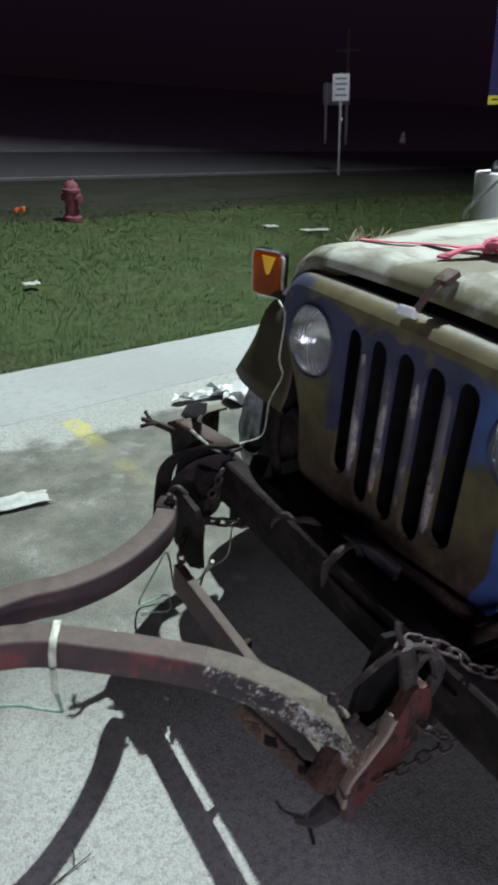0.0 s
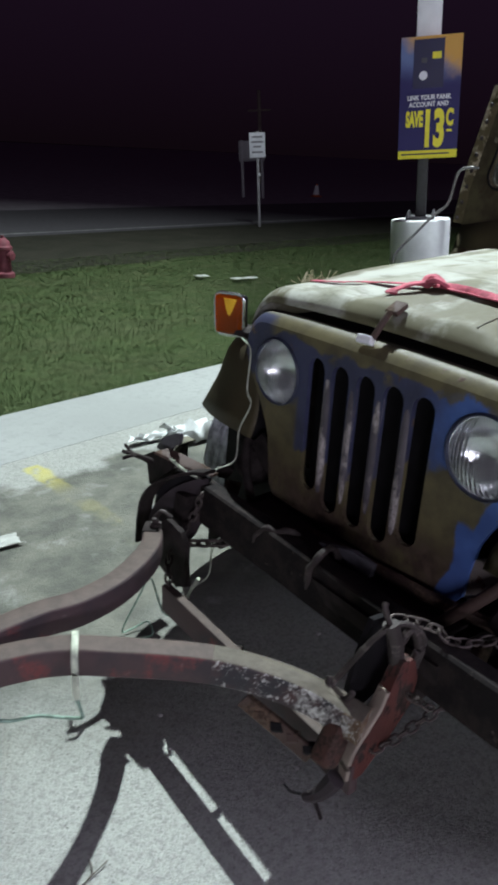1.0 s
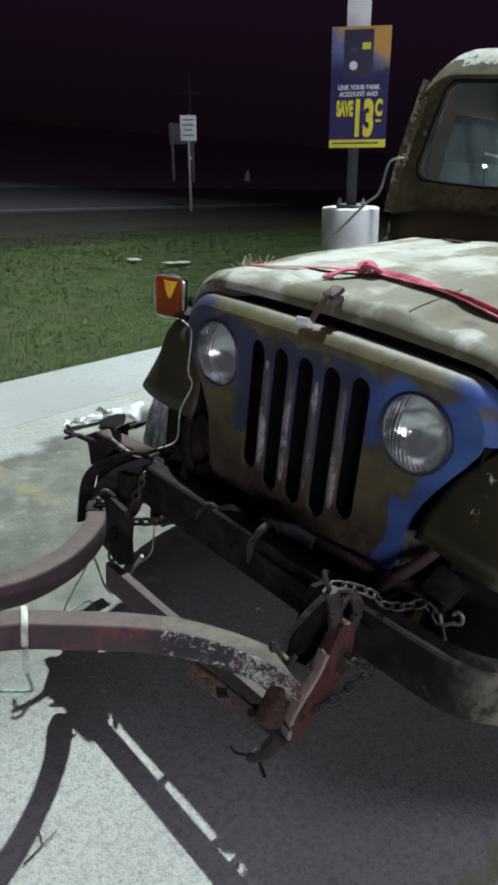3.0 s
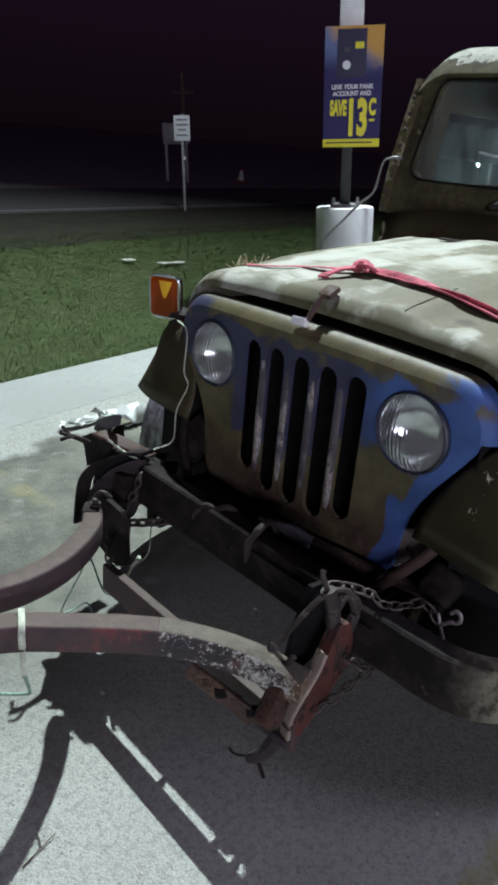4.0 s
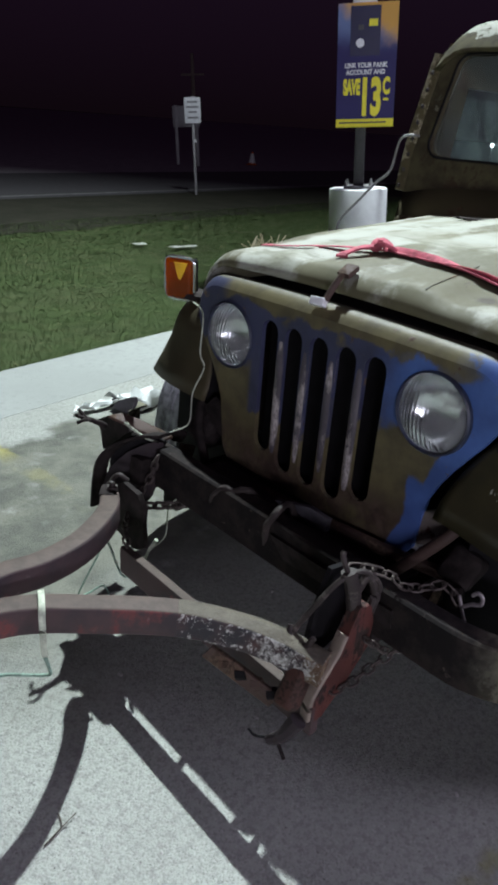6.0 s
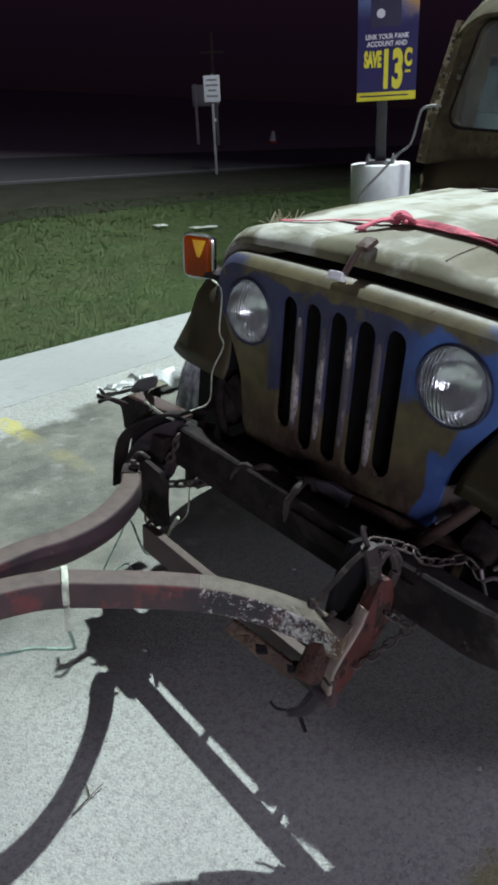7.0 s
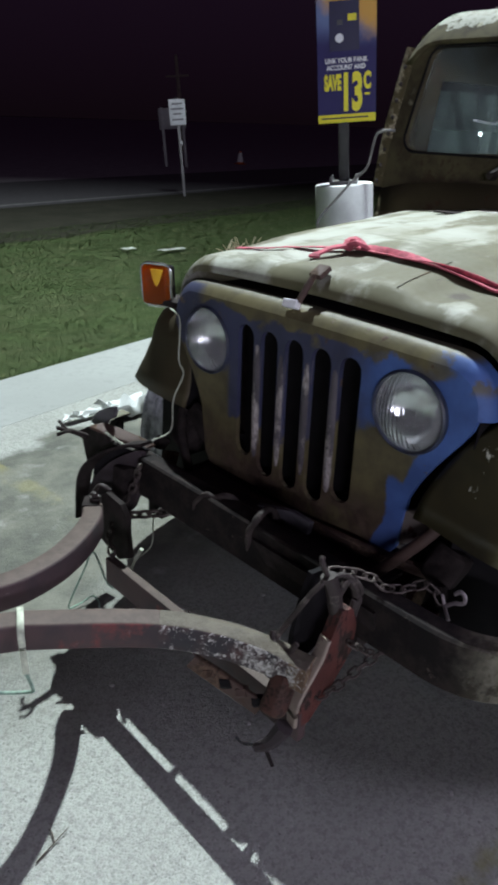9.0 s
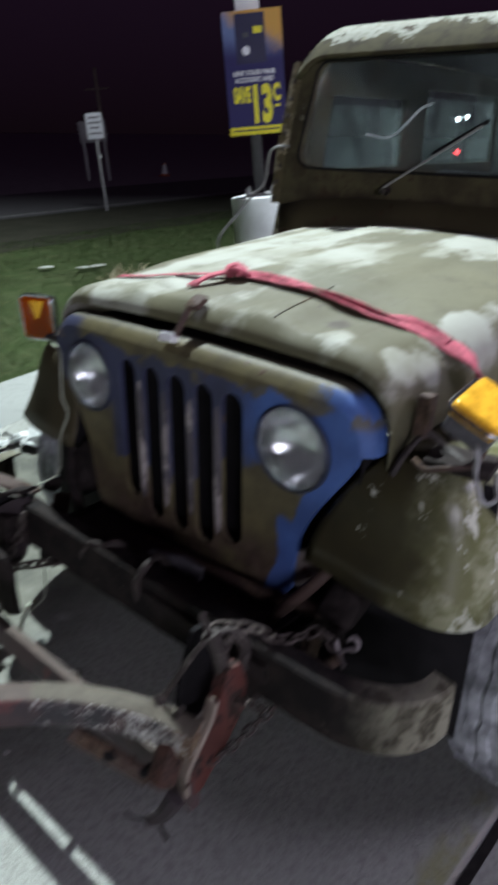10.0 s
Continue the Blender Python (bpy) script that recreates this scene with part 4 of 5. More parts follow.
# front bumper: a channel that curls back at its ends
BX, BZ, FLAT, CURL = 0.862, 0.514, 0.566, 0.175
path = []
for k in range(-24, 25):
    h = k / 24 * (FLAT + CURL * math.pi / 2)
    a = abs(h)
    if a < FLAT:
        path.append((BX, C + h, BZ))
    else:
        t = (a - FLAT) / CURL
        path.append((BX + CURL * (1 - math.cos(t)), C + math.copysign(FLAT + CURL * math.sin(t), h), BZ - 0.018 * (1 - math.cos(2 * t)) / 2))
chan = [(0.0, -0.062), (0.004, -0.058), (0.006, 0.057), (0.0, 0.062), (-0.042, 0.062), (-0.042, 0.056), (-0.004, 0.055), (-0.006, -0.055), (-0.042, -0.056), (-0.042, -0.062)]
bump_bm = sweep(path, [(-x, y) for x, y in chan])
bumper = part("front_bumper", bump_bm, BUMPER, jeep, "channel-section steel bumper in dull scraped paint")
part("bumper_plate", box((0.98, C - 0.02, 0.500), (0.18, 0.70, 0.012), (0, 3, 0), 0.003), RUST_PLATE, bumper, "rusty plate behind the bumper")
val = [(-0.012, 0.47), (-0.035, 0.44), (-0.07, 0.385), (-0.12, 0.365), (-0.22, 0.365), (-0.36, 0.37), (-0.40, 0.42), (-0.40, 0.47)]
part("lower_valance", sheet_with_holes(val, [], lambda u, v, d: Vector((BX - 0.016 + d + 0.23 * max(0, 0.46 - v), 1.023 + 0.922 * u, 0.112 + 0.922 * v)), 0.008), DARK, bumper, "dark bent plate below the bumper", smooth=False)
for shape in (((0.90, 1.275, 0.455), (0.87, 1.258, 0.502), (0.862, 1.234, 0.558), (0.864, 1.206, 0.586), (0.872, 1.180, 0.588), (0.882, 1.158, 0.598), (0.900, 1.146, 0.592), (0.93, 1.150, 0.566), (0.96, 1.15, 0.51)),
              ((0.89, 1.05, 0.455), (0.862, 1.040, 0.515), (0.852, 1.031, 0.565), (0.856, 1.016, 0.598), (0.875, 1.013, 0.615), (0.91, 1.018, 0.61), (0.95, 1.02, 0.55))):
    line = smooth_line([(p, q, r - 0.012) for p, q, r in shape], 5)
    part("tow_hook", wobble(tube(line, 0.0085, 8), 0.004, 40), TOW_HOOK, bumper, "rusty forged tow hook")
part("hook_plate", wobble(sheet_with_holes([(1.105, 0.560), (0.970, 0.606), (0.915, 0.598), (0.93, 0.555), (1.057, 0.528)], [], lambda u, v, d: Vector((0.935 + d + 0.3 * (0.6 - v), u, v)), 0.014), 0.004, 20), GREY_PLATE, bumper, "dull grey hook plate")
for s in (-1, 1):
    part("frame_rail", box((2.315, side(0.36, s), 0.435), (2.85, 0.065, 0.10), bevel=0.006), DARK, jeep)
    # steering and spring parts behind the bumper
    part("leaf_spring", sweep(smooth_line([(1.02, side(0.40, s), 0.38), (1.35, side(0.40, s), 0.31), (1.62, side(0.40, s), 0.29), (2.0, side(0.40, s), 0.36)], 5), rounded(0.05, 0.04, 0.006)), RUST, jeep)
    part("shackle", box((0.995, side(0.445, s), 0.46), (0.05, 0.02, 0.13), (0, 20, 0), 0.005), RUST, jeep)
    part("gusset", sheet_with_holes([(0.352, 0.654), (0.399, 0.679), (0.423, 0.652), (0.447, 0.638), (0.40, 0.60), (0.377, 0.579), (0.348, 0.566)], [], lambda u, v, d: Vector((1.070 + d, side(u, s), v)), 0.012), SCRAPED if s < 0 else DARK, jeep, smooth=False)
    part("link_rod", tube(smooth_line([(1.00, side(0.339, s), 0.508), (1.02, side(0.396, s), 0.583), (1.043, side(0.428, s), 0.628), (1.06, side(0.44, s), 0.65)], 4), 0.014, 10), RUST if s < 0 else DARK, jeep, "rusty link rod")
    part("shackle_plate", box((1.02, side(0.50, s), 0.53), (0.05, 0.022, 0.045), (20 * s, 30, 10), 0.010), DARK, jeep)
    part("knuckle", wobble(box((1.10, side(0.46, s), 0.55), (0.09, 0.08, 0.09), (15, 25, 10), 0.025, segments=3), 0.01, 18), DARK, jeep)
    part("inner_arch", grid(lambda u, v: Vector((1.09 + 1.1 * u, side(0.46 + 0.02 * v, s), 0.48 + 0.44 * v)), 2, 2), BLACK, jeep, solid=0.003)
# black sheets added where there is only shade between bumper and tyre
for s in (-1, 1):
    part("arch_filler", grid(lambda u, v: Vector((1.17 + 0.03 * v, side(0.34 + 0.37 * u, s), 0.30 + 0.58 * v)), 3, 3), BLACK, jeep, solid=0.004)
part("axle", tube([(1.56, C - 0.64, 0.39), (1.56, C + 0.64, 0.39)], 0.04, 12), DARK, jeep)
part("tie_rod", tube([(1.12, C - 0.45, 0.50), (1.03, C - 0.28, 0.535), (1.06, C + 0.4, 0.46)], 0.016, 8), RUST, jeep)
part("radiator_crossmember", box((1.10, C, 0.47), (0.08, 0.70, 0.07), bevel=0.008), DARK, jeep)


def wheel(x, s):
    m = pose(x, side(0.768, s), 0.397) @ pose(0, 0, 0, -90 * s, 0, 0)
    prof = [(0.20, -0.085), (0.27, -0.102), (0.34, -0.105), (0.374, -0.09), (0.386, -0.055), (0.386, 0.055), (0.374, 0.09), (0.34, 0.105), (0.27, 0.102), (0.20, 0.085)]
    w = part("wheel", lathe([(0.20, -0.07), (0.195, 0.03), (0.15, 0.05), (0.09, 0.055), (0.07, 0.075), (0.0005, 0.08)], m, 28), DARK, jeep)
    t = part("tyre", lathe(prof, m, 40), RUBBER, w, "worn black tyre")
    for off in (-0.064, -0.032, 0.0, 0.032, 0.064):
        rib = [(0.384, off - 0.012), (0.391 - 4 * off * off, off - 0.010), (0.391 - 4 * off * off, off + 0.010), (0.384, off + 0.012)]
        bm = lathe(rib, m, 96)
        bm.verts.ensure_lookup_table()
        axis = m.to_3x3() @ Vector((0, 0, 1))
        for i, v in enumerate(bm.verts):
            v.co += axis * (0.003 if i % 4 < 2 else -0.003)
        part("tread_rib", wobble(bm, 0.003, 25), RUBBER, t)


for x in (1.56, 3.62):
    for s in (-1, 1):
        wheel(x, s)

# tub, cowl and cab
tub = part("body_tub", box((3.20, C, 0.80), (1.96, 1.46, 0.66), bevel=0.05, segments=3), OLIVE_DARK, jeep, "dull olive body tub")
cowl = part("cowl", grid(lambda u, v: Vector((2.19 + 0.10 * v, C - 0.72 + 1.44 * u, 0.92 + 0.33 * v - 0.05 * (2 * u - 1) ** 4)), 12, 4), OLIVE_DARK, jeep, "dark scorched olive cowl panel", solid=0.02)
WB, WT = (2.285, 1.20), (2.375, 1.765)      # windscreen: x and z at its foot and head


def screen(u, v, d):
    """A point of the windscreen plane: u across, v height, d depth."""
    t = (v - WB[1]) / (WT[1] - WB[1])
    return Vector((WB[0] + (WT[0] - WB[0]) * t + d, C + u, v))


def loop(w0, w1, z0, z1, r, n=5):
    """A rounded trapezium: half widths at foot and head."""
    out = []
    for cx, cz, a, sg in ((w1 - r, z1 - r, 0, 1), (-(w1 - r), z1 - r, 90, -1), (-(w0 - r), z0 + r, 180, -1), (w0 - r, z0 + r, 270, 1)):
        for k in range(n + 1):
            t = radians(a + 90 * k / n)
            out.append((cx + r * math.cos(t), cz + r * math.sin(t)))
    return out


frame_bm = sheet_with_holes(loop(0.745, 0.69, 1.19, 1.737, 0.05), [loop(0.665, 0.625, 1.345, 1.70, 0.055)], screen, 0.045)
wframe = part("windscreen_frame", frame_bm, ROOF, jeep, "olive windscreen frame with flaked white paint", smooth=False)
part("windscreen", sheet_with_holes(loop(0.66, 0.62, 1.35, 1.695, 0.05), [], lambda u, v, d: screen(u, v, d + 0.02), 0.005), WINDOW, wframe, "dusty windscreen glass", smooth=False).visible_shadow = False
gl = loop(0.667, 0.627, 1.343, 1.702, 0.056)
part("rubber_seal", sweep([screen(u, v, -0.001) for u, v in gl], circle(0.005, 6), up=(1, 0, 0), closed=True), BLACK, wframe)
for s in (-1, 1):
    pil = part("pillar_strip", sweep([screen(s * 0.752, 1.21, 0.01), screen(s * 0.752, 1.40, 0.01), screen(s * 0.715, 1.70, 0.01)], rounded(0.05, 0.02, 0.004), up=(1, 0, 0)), PILLAR, wframe, "pillar edge with flaking pale paint")
    for k in range(8):
        part("rivet", lathe([(0.0005, 0.006), (0.006, 0.004), (0.009, 0.0)], Matrix.Translation(screen(s * (0.755 - 0.0045 * k), 1.23 + 0.058 * k, -0.008)) @ pose(0, 0, 0, 0, -90, 0), 8), STEEL, pil)
wiper = part("wiper", tube(smooth_line([screen(0.255, 1.29, -0.03), screen(0.22, 1.315, -0.03), screen(-0.06, 1.49, -0.02)], 5), 0.0045, 6), GALV, wframe, "dark wiper arm across the glass")
part("wiper_pivot", lathe([(0.0005, 0.03), (0.014, 0.028), (0.018, 0.0)], Matrix.Translation(screen(0.255, 1.285, -0.004)) @ pose(0, 0, 0, 0, -90, 0), 10), STEEL, wiper)
part("wiper_blade", tube([screen(0.10, 1.405, -0.012), screen(-0.075, 1.505, -0.012)], 0.006, 6), BLACK, wiper)
# hardtop with rounded front edge


def roof_point(u, v):
    s = 2 * v - 1
    q = u ** 1.9
    x = 2.328 + 1.782 * q
    edge = min(1.0, q / 0.13)
    z = 1.716 + 0.106 * (1 - (1 - edge) ** 2.8) + 0.012 * math.sin(math.pi * q)
    a = abs(s)
    z -= 0.065 * max(0, (a - 0.80) / 0.20) ** 2.4
    return Vector((x, C + s * (0.70 + 0.03 * min(1, q * 5)), z))


roof = part("hardtop", grid(roof_point, 44, 40), ROOF, jeep, "olive hardtop with flaked white paint on its front edge", solid=0.02)
part("headliner", grid(lambda u, v: Vector((2.44 + 1.6 * u, C - 0.66 + 1.32 * v, 1.705 + 0.05 * math.sin(math.pi * u) ** 0.5)), 10, 4), BLACK, roof, "dark headliner", solid=0.004)
for y in (-0.52, -0.16, 0.30, 0.50):
    part("roof_bolt", lathe([(0.0005, 0.016), (0.007, 0.014), (0.009, 0.0)], pose(2.56, C + y, 1.822), 8), STEEL, roof)
for s in (-1, 1):
    cabside = [(2.40, 1.10), (4.08, 1.10), (4.08, 1.74), (2.40, 1.74)]
    w1 = [(2.48, 1.33), (3.08, 1.33), (3.08, 1.60), (2.53, 1.60)]
    w2 = [(3.26, 1.33), (4.02, 1.33), (4.02, 1.65), (3.26, 1.65)]
    side_w = part("cab_side", sheet_with_holes(cabside, [w1, w2], lambda u, v, d: Vector((u, side(0.70, s) - s * d, v)), 0.03), OLIVE_DARK, jeep, "olive hardtop side", smooth=False)
    for w in (w1, w2):
        part("side_window", sheet_with_holes(w, [], lambda u, v, d: Vector((u, side(0.686, s) - s * d, v)), 0.004), SIDE_GLASS, side_w, "dust-fogged side window", smooth=False)
part("cab_back", sheet_with_holes([(-0.70, 1.12), (0.70, 1.12), (0.70, 1.74), (-0.70, 1.74)], [[(-0.56, 1.28), (-0.05, 1.28), (-0.05, 1.69), (-0.56, 1.69)], [(0.05, 1.28), (0.56, 1.28), (0.56, 1.69), (0.05, 1.69)]], lambda u, v, d: Vector((4.07 - d, C + u, v)), 0.03), PANEL, jeep, "pale hardtop back wall with two windows", smooth=False)
for s in (-1, 1):
    seat = part("seat", box((3.0, side(0.34, s), 1.05), (0.5, 0.5, 0.14), bevel=0.04, segments=3), SEAT, jeep, "grey vinyl seat")
    part("seat_back", box((3.25, side(0.34, s), 1.17), (0.12, 0.48, 0.28), (0, 10, 0), 0.04, segments=3), SEAT, seat)
part("steering_wheel", sweep([Vector((2.68, side(0.34, -1), 1.30)) + Vector((0.06 * math.sin(t), 0.19 * math.cos(t), 0.18 * math.sin(t))) for t in (k * math.pi / 12 for k in range(24))], circle(0.011, 6), up=(1, 0, 0.3), closed=True), BLACK, jeep)
part("dashboard", box((2.42, C, 1.20), (0.10, 1.36, 0.16), bevel=0.03), OLIVE_DARK, jeep)
part("defroster_hose", tube(smooth_line([(2.45, C + 0.46, 1.46), (2.47, C + 0.36, 1.455), (2.46, C + 0.25, 1.54), (2.46, C + 0.20, 1.56)], 6), 0.0045, 6), PALE, jeep, "bent pale hose hanging behind the glass")
part("mirror_bracket", tube(smooth_line([(2.31, 1.82, 1.415), (2.30, 1.865, 1.413), (2.30, 1.905, 1.39), (2.30, 1.93, 1.28), (2.28, 1.975, 1.23), (2.25, 2.03, 1.155), (2.20, 2.09, 1.05), (2.22, 2.05, 0.97), (2.32, 1.85, 0.93)], 6), 0.0052, 8), GALV, jeep, "bent pale tube mirror bracket")

# ---------------------------------------------------------------- tow bar
tow = thing("tow_bar", (0.67, C, 0.436), "heavy dark red tow bar with curved arms, bolted to the bumper", "tow bar")
sq = rounded(0.052, 0.062, 0.007)
near = smooth_line([(0.015, 1.123, 0.55), (0.241, 1.10, 0.535), (0.383, 1.03, 0.520), (0.523, 0.939, 0.502), (0.61, 0.86, 0.482), (0.668, 0.78, 0.463), (0.694, 0.72, 0.45), (0.705, 0.69, 0.447)], 7)
far = smooth_line([(0.011, 1.169, 0.55), (0.172, 1.183, 0.548), (0.284, 1.200, 0.543), (0.362, 1.200, 0.538), (0.463, 1.235, 0.526), (0.559, 1.304, 0.508), (0.638, 1.385, 0.486), (0.69, 1.465, 0.465)], 7)
cut = int(len(near) * 0.43)
arm_n = part("curved_arm", sweep(near[:cut + 1], sq), TOWBAR, tow, "curved square-tube arm in faded dark red")
part("chipped_end", sweep(near[cut:], sq), TOWBAR_CHIPPED, arm_n, "arm end chipped to black and white")
part("curved_arm", sweep(far, sq), TOWBAR, tow, "curved square-tube arm in faded dark red")
part("coupler", box((-0.03, 1.146, 0.55), (0.14, 0.13, 0.09), (0, 0, 8), 0.012), TOWBAR, tow, "welded coupler head")
part("spreader_bar", box((0.696, C - 0.06, 0.320), (0.024, 0.72, 0.080), bevel=0.004), TOWBAR, tow, "straight spreader bar between the brackets")


# small blocks added to cast the breaks in the ground's lit strip
for y in (1.116, 0.917, 0.857):
    part("shadow_tab", box((0.722, y, 0.318), (0.034, 0.016, 0.03), (0, 0, 12), 0.004), DARK, tow)


def near_bracket():
    y = 0.694
    b = part("bracket", sheet_with_holes(([(0.766, 0.545), (0.776, 0.572), (0.806, 0.566), (0.820, 0.52), (0.815, 0.458), (0.768, 0.39), (0.712, 0.322), (0.686, 0.320), (0.684, 0.375), (0.735, 0.46)]), [], lambda u, v, d: Vector((u, y + 0.02 - d - 0.12 * (u - 0.7), v)), 0.026), RED, tow, "faded red steel bracket plate")
    part("worn_edge", wobble(sweep(smooth_line([(0.681, y + 0.010, 0.325), (0.682, y + 0.010, 0.376), (0.707, y + 0.007, 0.420), (0.735, y + 0.003, 0.466), (0.752, y, 0.512)], 4), rounded(0.030, 0.010, 0.004)), 0.0016, 30), SCRAPED_PALE, b, "edge scraped to pale bare metal")
    part("bracket_plate", sheet_with_holes([(0.70, 0.40), (0.80, 0.44), (0.835, 0.52), (0.80, 0.625), (0.76, 0.63), (0.725, 0.54)], [], lambda u, v, d: Vector((u, y + 0.055 + d, v)), 0.012), BLACK, b, "black side plate", smooth=False)
    part("weld_block", wobble(box((0.665, y + 0.035, 0.40), (0.05, 0.045, 0.10), (0, 26, 0), 0.016, segments=3), 0.008, 30), RUST_RED, b, "rusty welded block")
    part("lug", box((0.845, y + 0.03, 0.490), (0.05, 0.05, 0.06), bevel=0.008), DARK, b)
    pin = part("pin", wobble(tube(smooth_line([(0.790, y + 0.002, 0.515), (0.777, y + 0.012, 0.60), (0.768, y + 0.02, 0.642)], 5), 0.0155, 10), 0.002, 40), STEEL, b, "grey worn hitch pin")
    part("pin_loop", tube(smooth_line([(0.768, y + 0.02, 0.635), (0.757, y + 0.03, 0.672), (0.762, y + 0.034, 0.682)], 5), 0.006, 6), STEEL, pin)
    bail = smooth_line([(0.695, y + 0.080, 0.490), (0.706, y + 0.072, 0.518), (0.730, y + 0.047, 0.577), (0.757, y + 0.023, 0.628), (0.798, y + 0.004, 0.638), (0.828, y - 0.015, 0.60), (0.82, y - 0.012, 0.54)], 6)
    part("bail_handle", wobble(tube(bail, 0.0062, 8), 0.002, 40), STEEL, b, "bent rod handle")
    part("clevis", tube(smooth_line([(0.812, y - 0.006, 0.53), (0.822, y - 0.01, 0.585), (0.806, y + 0.0, 0.625), (0.79, y + 0.01, 0.59)], 5), 0.0085, 8), STEEL, b)
    part("bail_foot", tube(smooth_line([(0.700, y + 0.030, 0.505), (0.692, y + 0.040, 0.484), (0.690, y + 0.062, 0.480), (0.688, y + 0.082, 0.490), (0.694, y + 0.088, 0.506)], 5), 0.0066, 8), STEEL, b)
    for k in range(4):
        part("nut", lathe([(0.0005, 0.012), (0.013, 0.012), (0.014, -0.01)], pose(0.592 + 0.018 * k, y + 0.165 - 0.03 * k, 0.402 - 0.014 * k, 75, 0, 35), 6), BLACK if k % 2 else RUST, b)
    part("bolt_strip", wobble(sweep([(0.575, y + 0.20, 0.425), (0.61, y + 0.14, 0.385), (0.645, y + 0.07, 0.345)], rounded(0.012, 0.04, 0.003)), 0.005, 34), RUST, b, "worn strip with bolt heads")
    part("tail", tube(smooth_line([(0.66, y + 0.01, 0.33), (0.64, y + 0.03, 0.285), (0.625, y + 0.055, 0.262)], 5), 0.020, 8, scale=lambda t: 1 - 0.45 * t), RUST_PLATE, b)
    part("tail_wire", tube(smooth_line([(0.635, y + 0.04, 0.275), (0.64, y + 0.035, 0.25), (0.642, y + 0.02, 0.225)], 5), 0.0045, 6), DARK, b)
    part("tail_wire", tube(smooth_line([(0.63, y + 0.05, 0.268), (0.612, y + 0.078, 0.262), (0.605, y + 0.095, 0.272)], 5), 0.003, 6), BLACK, b)


def run_back(bm):
    """Bends a plate back and down towards the bumper, from its outer end inwards."""
    for v in bm.verts:
        v.co += Vector((0.098, 0.141, -0.081)) * max(0.0, min(1.1, (1.62 - v.co.y) / 0.27))
    return bm


def far_bracket():
    cheek = [(1.617, 0.437), (1.579, 0.504), (1.52, 0.564), (1.443, 0.623), (1.362, 0.668), (1.337, 0.665), (1.35, 0.603), (1.367, 0.529), (1.40, 0.47), (1.47, 0.41), (1.556, 0.398)]
    b = part("bracket", run_back(wobble(sheet_with_holes(soften(cheek, 3), [], lambda u, v, d: Vector((0.76 + d, u, v)), 0.014), 0.003, 16)), RUST_PLATE, tow, "dark rusted cheek plate")
    lower = [(1.56, 0.45), (1.47, 0.515), (1.40, 0.505), (1.378, 0.47), (1.373, 0.43), (1.372, 0.35), (1.425, 0.325), (1.515, 0.345), (1.55, 0.39)]
    part("lower_plate", wobble(sheet_with_holes(lower, [], lambda u, v, d: Vector((0.735 + d, u, v)), 0.014), 0.004, 20), DARK, b, "greasy dark lower plate")
    part("rim_strap", run_back(sweep(smooth_line([(0.75, 1.637, 0.362), (0.75, 1.622, 0.46), (0.755, 1.604, 0.525), (0.765, 1.549, 0.586), (0.775, 1.439, 0.654), (0.785, 1.348, 0.690)], 6), rounded(0.010, 0.045, 0.004), up=(1, 0, 0))), DARK, b, "dark strap bent round the plate")
    part("trunk", wobble(sheet_with_holes([(1.637, 0.535), (1.650, 0.595), (1.672, 0.614), (1.617, 0.647), (1.558, 0.673), (1.502, 0.637), (1.582, 0.575)], [], lambda u, v, d: Vector((0.820 + d, u + 0.077, v - 0.040)), 0.028), 0.006, 22), DARK, b)
    part("pointed_arm", sweep(smooth_line([(0.785, 1.645, 0.605), (0.745, 1.645, 0.630), (0.703, 1.655, 0.650)], 6), rounded(0.024, 0.016, 0.004), scale=lambda t: 1 - 0.5 * t), DARK, b, "pointed dark arm")
    part("prong", tube(smooth_line([(0.735, 1.640, 0.636), (0.712, 1.625, 0.646), (0.690, 1.632, 0.640)], 4), 0.005, 6), DARK, b)
    part("prong", tube(smooth_line([(0.728, 1.648, 0.640), (0.722, 1.670, 0.655), (0.730, 1.690, 0.650)], 4), 0.005, 6), DARK, b)
    part("arm_strap", run_back(wobble(sweep(smooth_line([(0.80, 1.612, 0.645), (0.80, 1.55, 0.655), (0.805, 1.47, 0.658), (0.82, 1.385, 0.655)], 5), rounded(0.050, 0.009, 0.003)), 0.003, 18)), RUST, b, "flat worn brown strap")
    part("hook_leaf", wobble(sheet_with_holes(soften([(1.642, 0.646), (1.605, 0.690), (1.565, 0.712), (1.511, 0.735), (1.520, 0.700), (1.552, 0.682), (1.580, 0.650)], 3), [], lambda u, v, d: Vector((0.840 + d, u + 0.068, v - 0.035)), 0.012), 0.002, 20), GREY_PLATE, b, "horn-shaped grey leaf")
    # black filler added so the gap inside the strap reads as shade
    part("gap_filler", run_back(sheet_with_holes([(1.650, 0.40), (1.636, 0.46), (1.618, 0.53), (1.560, 0.595), (1.445, 0.660), (1.36, 0.665), (1.40, 0.50), (1.56, 0.42)], [], lambda u, v, d: Vector((0.79 + d, u, v)), 0.01)), BLACK, b, smooth=False)
    part("end_cap", box((0.692, 1.475, 0.475), (0.058, 0.046, 0.060), (0, 0, 50), 0.010), DARK, b)
    part("clamp_bolt", lathe([(0.0005, 0.022), (0.008, 0.020), (0.009, 0.008), (0.015, 0.007), (0.015, 0.0)], pose(0.70, 1.468, 0.508), 8), STEEL, b)
    part("pin", tube(smooth_line([(0.70, 1.49, 0.505), (0.715, 1.465, 0.545), (0.735, 1.445, 0.530)], 4), 0.006, 8), STEEL, b)
